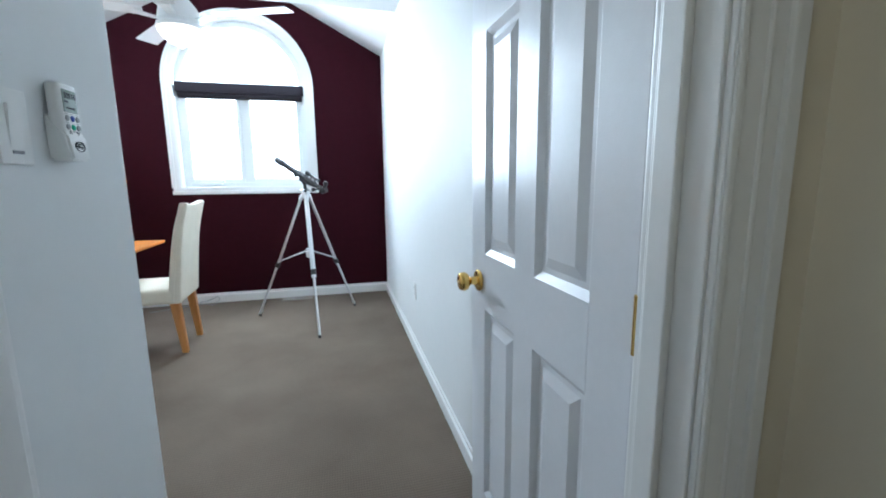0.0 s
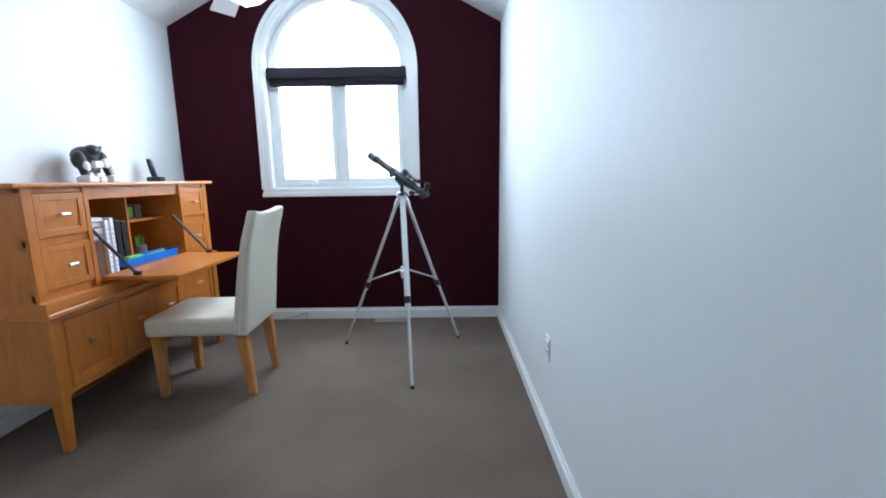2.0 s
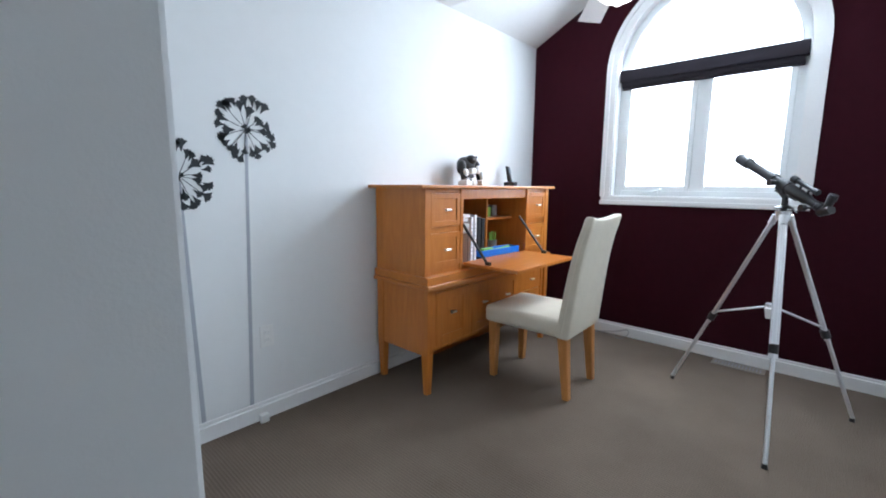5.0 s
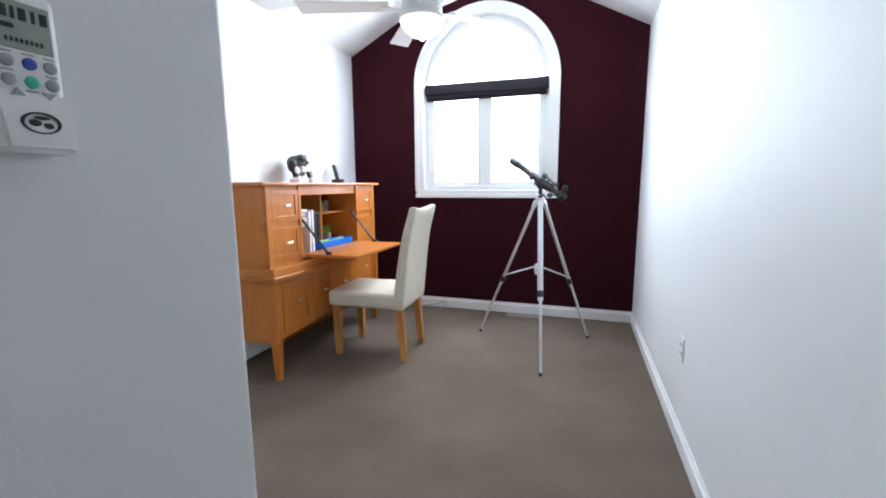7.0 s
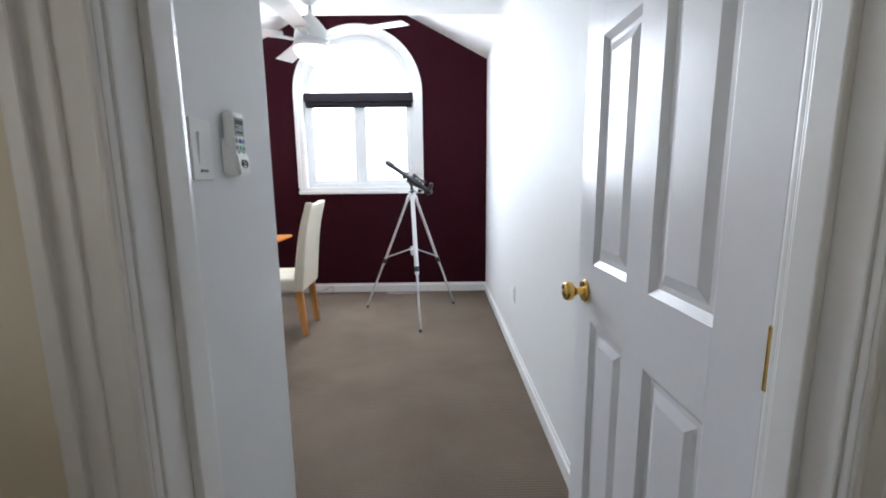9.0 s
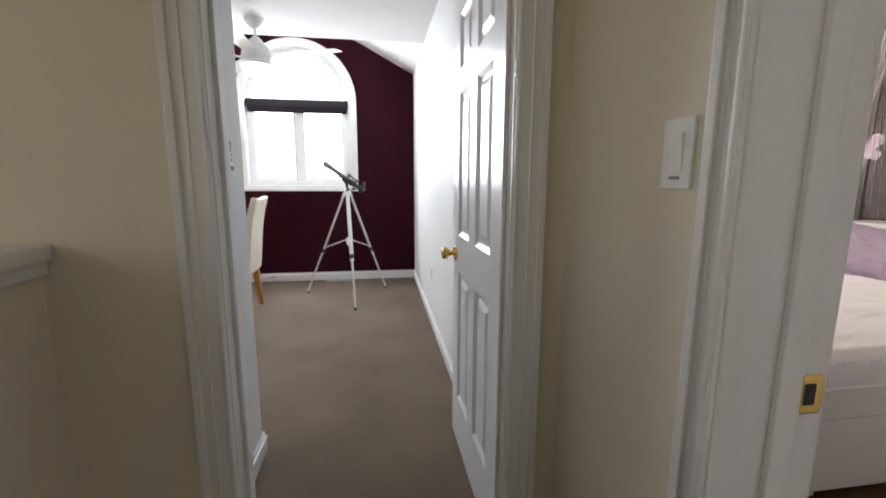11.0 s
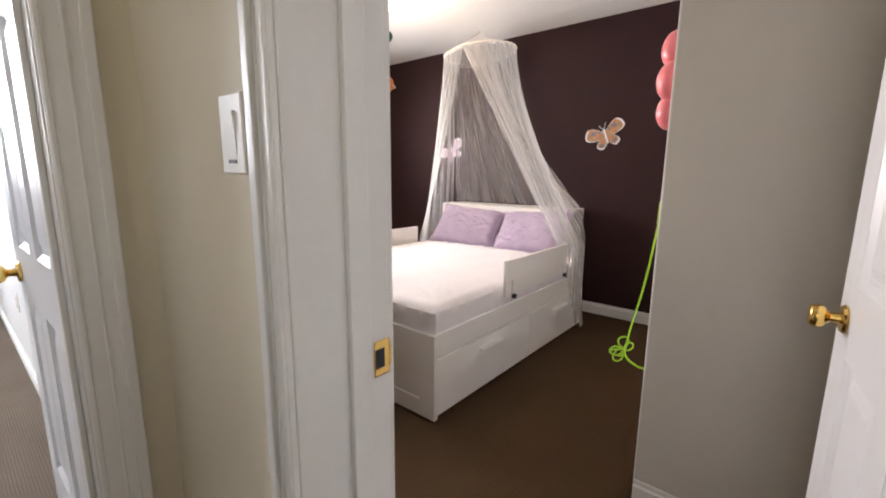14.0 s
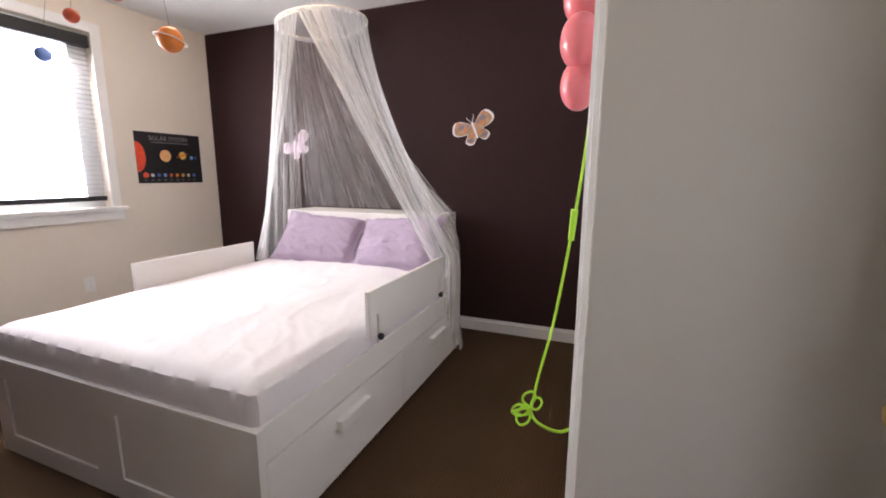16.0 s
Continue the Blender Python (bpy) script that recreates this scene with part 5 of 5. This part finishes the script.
    lerp = lambda a, b, u: tuple(p + (q - p) * u for p, q in zip(a, b))
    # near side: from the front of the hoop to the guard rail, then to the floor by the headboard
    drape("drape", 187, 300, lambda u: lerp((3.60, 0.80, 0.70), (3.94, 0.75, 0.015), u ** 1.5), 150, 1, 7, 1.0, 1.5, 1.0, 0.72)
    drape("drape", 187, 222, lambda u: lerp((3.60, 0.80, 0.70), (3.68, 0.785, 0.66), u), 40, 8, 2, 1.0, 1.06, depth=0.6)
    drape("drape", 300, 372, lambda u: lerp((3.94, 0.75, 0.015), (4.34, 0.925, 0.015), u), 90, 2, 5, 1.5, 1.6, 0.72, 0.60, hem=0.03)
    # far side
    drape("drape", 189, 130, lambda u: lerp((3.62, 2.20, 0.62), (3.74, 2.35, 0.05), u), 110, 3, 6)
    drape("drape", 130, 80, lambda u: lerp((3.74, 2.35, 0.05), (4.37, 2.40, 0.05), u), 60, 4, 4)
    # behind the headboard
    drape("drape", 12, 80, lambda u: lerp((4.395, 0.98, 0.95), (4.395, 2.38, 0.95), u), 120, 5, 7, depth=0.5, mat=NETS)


canopy()


# butterflies on the dark wall
SAND = surface("glittery_tan_card", (0.42, 0.25, 0.14), 0.6, vary=0.55, scale=28, bump=0.4, bump_scale=160)
SLATE = surface("blue_grey_glitter", (0.20, 0.18, 0.22), 0.5, vary=0.4, scale=40)
RUSTC = surface("orange_glitter", (0.55, 0.22, 0.08), 0.5, vary=0.4, scale=40)
BLUSH = surface("pale_pink_card", (0.55, 0.42, 0.50), 0.7, vary=0.12, scale=40)


def butterfly(y, z, size, tilt, mat, label):
    ob = thing("butterfly_decoration", pose(XD - 0.004, y, z, 0, 0, 0), label, "wall decoration", "butterflies on the wall")

    def outline(scale):
        pts = []
        for k in range(60):
            a = 2 * math.pi * k / 60
            d = math.degrees(math.atan2(math.sin(a), abs(math.cos(a))))
            r = 0.30 + 0.80 * math.exp(-((d - 24) / 33) ** 4) + 0.52 * math.exp(-((d + 52) / 27) ** 4)
            pts.append((r * math.cos(a) * scale, r * math.sin(a) * 0.9 * scale))
        return pts
    for nm, sc, m2, t0, t1 in (("edge", 1.0, PAPER, 0.0, -0.005), ("wing", 0.90, mat, -0.005, -0.008)):
        s = Shape()
        s.slab(outline(size * sc), t0, t1)
        o = s.make(nm, m2, ob, m=pose(0, 0, 0, 0, 0, -90) @ pose(0, 0, 0, 0, tilt, 0))
    for nm, mm, spots in (("spot", SLATE, ((0.66, 0.38, 0.13), (0.42, -0.50, 0.11), (0.30, 0.30, 0.07))), ("band", RUSTC, ((0.48, 0.16, 0.10), (0.78, 0.62, 0.08), (0.25, -0.28, 0.08)))):
        if mat is not SAND:
            break
        s = Shape()
        for sg in (-1, 1):
            for px, pz, r in spots:
                s.slab([(size * (sg * px * 0.85 + r * math.cos(q * 0.5236) * (1 + 0.25 * (q % 3))), size * (pz * 0.85 + r * 0.8 * math.sin(q * 0.5236))) for q in range(12)], -0.008, -0.0092)
        tagged(s.make(nm, mm, ob, m=pose(0, 0, 0, 0, 0, -90) @ pose(0, 0, 0, 0, tilt, 0)), "glitter patches", kind="stuff")
    s = Shape()
    s.slab([(-0.006, -size * 0.45), (0.006, -size * 0.45), (0.008, size * 0.35), (-0.008, size * 0.35)], -0.008, -0.012)
    s.slab([(-0.004, size * 0.3), (0.0, size * 0.3), (-0.028, size * 0.62), (-0.032, size * 0.62)], -0.006, -0.009)
    s.slab([(0.004, size * 0.3), (0.0, size * 0.3), (0.028, size * 0.62), (0.032, size * 0.62)], -0.006, -0.009)
    s.make("body", PAPER, ob, m=pose(0, 0, 0, 0, 0, -90) @ pose(0, 0, 0, 0, tilt, 0))


butterfly(0.80, 1.56, 0.16, -22, SAND, "tan card butterfly with a white edge on the wall")
butterfly(2.44, 1.47, 0.15, -30, BLUSH, "pale pink card butterfly behind the netting")

# solar system poster
t = thing("poster", pose(3.953, YN - 0.002, 1.358), "black solar system poster with planets on the wall", "poster")
Shape().box(-0.295, 0.295, -0.002, 0, -0.212, 0.212).make("sheet", surface("black_poster", (0.012, 0.012, 0.014), 0.35, vary=0.3, scale=5), t)
PLANET = {k: surface("planet_" + k, c, 0.5, vary=0.3, scale=30) for k, c in dict(sun=(0.75, 0.08, 0.03), tan=(0.72, 0.38, 0.16), gold=(0.75, 0.45, 0.08), blue=(0.05, 0.14, 0.45), white=(0.7, 0.66, 0.62), orange=(0.75, 0.22, 0.03), rust=(0.6, 0.09, 0.03), green=(0.02, 0.16, 0.10), rose=(0.72, 0.33, 0.26), sky=(0.20, 0.35, 0.75)).items()}


def disc(parent, x, z, r, mat, half=False, y=-0.003):
    s = Shape()
    n = 28
    if half:
        pts = [(x + r * math.cos(math.pi * (i / n - 0.5)) * 0.62, z + r * math.sin(math.pi * (i / n - 0.5))) for i in range(n + 1)]
    else:
        pts = [(x + r * math.cos(2 * math.pi * i / n), z + r * math.sin(2 * math.pi * i / n)) for i in range(n)]
    s.slab(pts, y, y + 0.0012)
    return s.make("printed_planet", mat, parent)


disc(t, -0.294, 0.005, 0.125, PLANET["sun"], True)
disc(t, -0.045, 0.02, 0.050, PLANET["tan"])
disc(t, 0.115, 0.028, 0.034, PLANET["gold"])
disc(t, 0.20, 0.01, 0.014, PLANET["sky"])
disc(t, 0.24, 0.012, 0.012, PLANET["blue"])
s = Shape()
s.slab([(0.06, 0.005), (0.17, 0.045), (0.172, 0.052), (0.058, 0.012)], -0.0036, -0.0030)
s.make("printed_ring", PLANET["rust"], t)
for k, c in enumerate(("sun", "white", "blue", "sky", "rust", "orange", "gold", "white", "blue")):
    disc(t, -0.23 + 0.055 * k, -0.145, 0.024 if k == 0 else 0.015, PLANET[c])
s = Shape()
for k in range(9):
    s.box(-0.245 + 0.055 * k, -0.22 + 0.055 * k, -0.003, -0.0022, -0.185, -0.181).box(-0.245 + 0.055 * k, -0.225 + 0.055 * k, -0.003, -0.0022, -0.193, -0.190)
s.box(-0.16, 0.18, -0.003, -0.0022, 0.128, 0.133)
s.make("small_print", GREYP, t)
fc = bpy.data.curves.new("title", "FONT")
fc.body, fc.size, fc.align_x, fc.extrude = "SOLAR SYSTEM", 0.052, "CENTER", 0.0004
tmp = bpy.data.objects.new("title", fc)
scene.collection.objects.link(tmp)
me = bpy.data.meshes.new_from_object(tmp.evaluated_get(bpy.context.evaluated_depsgraph_get()))
bpy.data.objects.remove(tmp)
me.materials.append(GREYP)
o = new("title", me)
o.parent, o.matrix_basis = t, pose(0.0, -0.003, 0.148, 90, 0, 0)

# planet mobile
t = thing("ceiling_lamp", pose(2.99, 1.85, HB), "round frosted ceiling lamp giving warm light", "ceiling lamp")
Shape().lathe((0, 0, -0.0005), (0, 0, -1), [(0, 0.16), (0.025, 0.16), (0.03, 0.15)]).make("base", TRIM, t, True)
g = Shape().lathe((0, 0, -0.03), (0, 0, -1), [(0, 0.15), (0.04, 0.14), (0.075, 0.10), (0.10, 0.04), (0.105, 0.005)]).make("shade", BEDBOWL, t, True)
g.visible_shadow = False
mob = thing("planet_mobile", pose(2.60, 1.72, HB), "hanging mobile of painted planets", "mobile")
s = Shape()
planets = (("saturn", 2.688, 1.632, 1.795, 0.052, "orange"), ("mars", 2.48, 1.915, 1.859, 0.028, "rust"), ("earth", 2.475, 2.137, 1.731, 0.03, "sky"), ("green", 2.551, 1.467, 2.019, 0.032, "green"), ("rose", 2.631, 1.859, 1.981, 0.024, "rose"), ("sun", 2.56, 1.72, 2.06, 0.058, "sun"), ("blue", 2.52, 1.62, 2.0, 0.024, "blue"))
for nm, x, y, z, r, c in planets:
    lx, ly, lz = x - 2.60, y - 1.72, z - HB
    Shape().ball((lx, ly, lz), r).make("planet", PLANET[c], mob, True)
    if nm == "saturn":
        q = Shape()
        for k in range(40):
            a, b = 2 * math.pi * k / 40, 2 * math.pi * (k + 1) / 40
            p = lambda rr, tt, h: (rr * math.cos(tt), rr * math.sin(tt), h)
            q.hexa([p(1.12 * r, a, -0.001), p(1.27 * r, a, -0.001), p(1.27 * r, b, -0.001), p(1.12 * r, b, -0.001), p(1.12 * r, a, 0.001), p(1.27 * r, a, 0.001), p(1.27 * r, b, 0.001), p(1.12 * r, b, 0.001)])
        tagged(q.make("ring", PLANET["white"], mob, m=pose(lx, ly, lz, 8, 14, 0)), "pale card ring")
    s.rod((lx, ly, lz + r), (lx * 0.8, ly * 0.8, -0.40 if z < 2.0 else -0.36), 0.0008, n=4)
    s.rod((0, 0, -0.36), (lx * 0.85, ly * 0.85, -0.40 if z < 2.0 else -0.36), 0.002, n=5)
s.rod((0, 0, 0), (0, 0, -0.38), 0.002, n=5)
s.make("wires", INK, mob)

# closet door, balloons and cord
s = Shape()
for x0, x1, z0, z1 in ((2.39, 2.46, 0, DH + 0.07), (3.26, 3.33, 0, DH + 0.07), (2.46, 3.26, DH, DH + 0.07)):
    s.box(x0, x1, CY, CY + 0.018, z0, z1, 0.003).box(x0 + 0.01, x1 - 0.005, CY, CY + 0.028, z0, z1 - 0.01, 0.004)
setting(s.make("trim_closet_door", TRIM), "white closet door casing")
cl = six_panel_door("door_3", swing(2.465, CY - 0.02, 3.255, CY - 0.02), 0.79, "white closed closet door with a brass knob", 1)
BP = (2.61, CY + 0.07)
t = thing("balloon_flower", pose(BP[0], BP[1], 1.66), "pink twisted balloons hanging on the closet door", "balloon")
for z, r, dx in ((-0.185, 0.054, 0.0), (-0.075, 0.058, -0.02), (0.045, 0.058, 0.015)):
    b = Shape()
    b.ball((dx, 0.0, z), r, (1.0, 0.95, 1.28))
    b.make("balloon", PINK, t, True)
s = Shape()
s.box(0.05, 0.06, -0.072, 0.0, -0.10, 0.06, 0.002).rod((0.055, -0.03, 0.1), (0.06, -0.04, -0.22), 0.004)
s.make("ribbon", RED, t)
K = (2.64, 0.03)
pts = [(2.62, CY + 0.03, 1.46), (2.60, CY + 0.045, 1.25), (2.585, CY + 0.06, 1.10), (2.60, CY + 0.08, 0.95), (2.62, CY + 0.11, 0.75), (2.635, CY + 0.15, 0.56), (K[0], K[1] - 0.005, 0.46)]
cd = thing("green_cord", pose(0, 0, 0), "lime green cord tied in a loose bow by the closet", "cord")
tube("strand", pts, 0.0042, LIME, cd)
tube("tail", [(K[0], K[1], 0.46), (K[0] - 0.01, K[1] - 0.01, 0.43), (K[0] + 0.0, K[1] - 0.05, 0.395), (K[0], K[1] - 0.10, 0.39), (K[0], K[1] - 0.14, 0.41), (K[0] + 0.01, CY + 0.01, 0.40)], 0.0055, LIME, cd)
for k, (dy, dz, w) in enumerate(((0.055, -0.045, 0.02), (0.035, -0.055, -0.02), (-0.03, 0.03, 0.015), (0.01, 0.06, -0.015), (0.06, -0.03, 0.0))):
    tube("loop", [(K[0], K[1], 0.455), (K[0] + w, K[1] + dy * 0.6 + dz * 0.3, 0.455 + dz * 0.6 - dy * 0.3), (K[0] + w, K[1] + dy, 0.455 + dz), (K[0] - w, K[1] + dy * 0.6 - dz * 0.3, 0.455 + dz * 0.6 + dy * 0.3), (K[0], K[1], 0.455)], 0.0042, LIME, cd)
s = Shape()
s.rod((2.586, CY + 0.06, 1.13), (2.592, CY + 0.066, 1.04), 0.011, 0.009, n=12)
s.make("slider", LIME, cd, True)
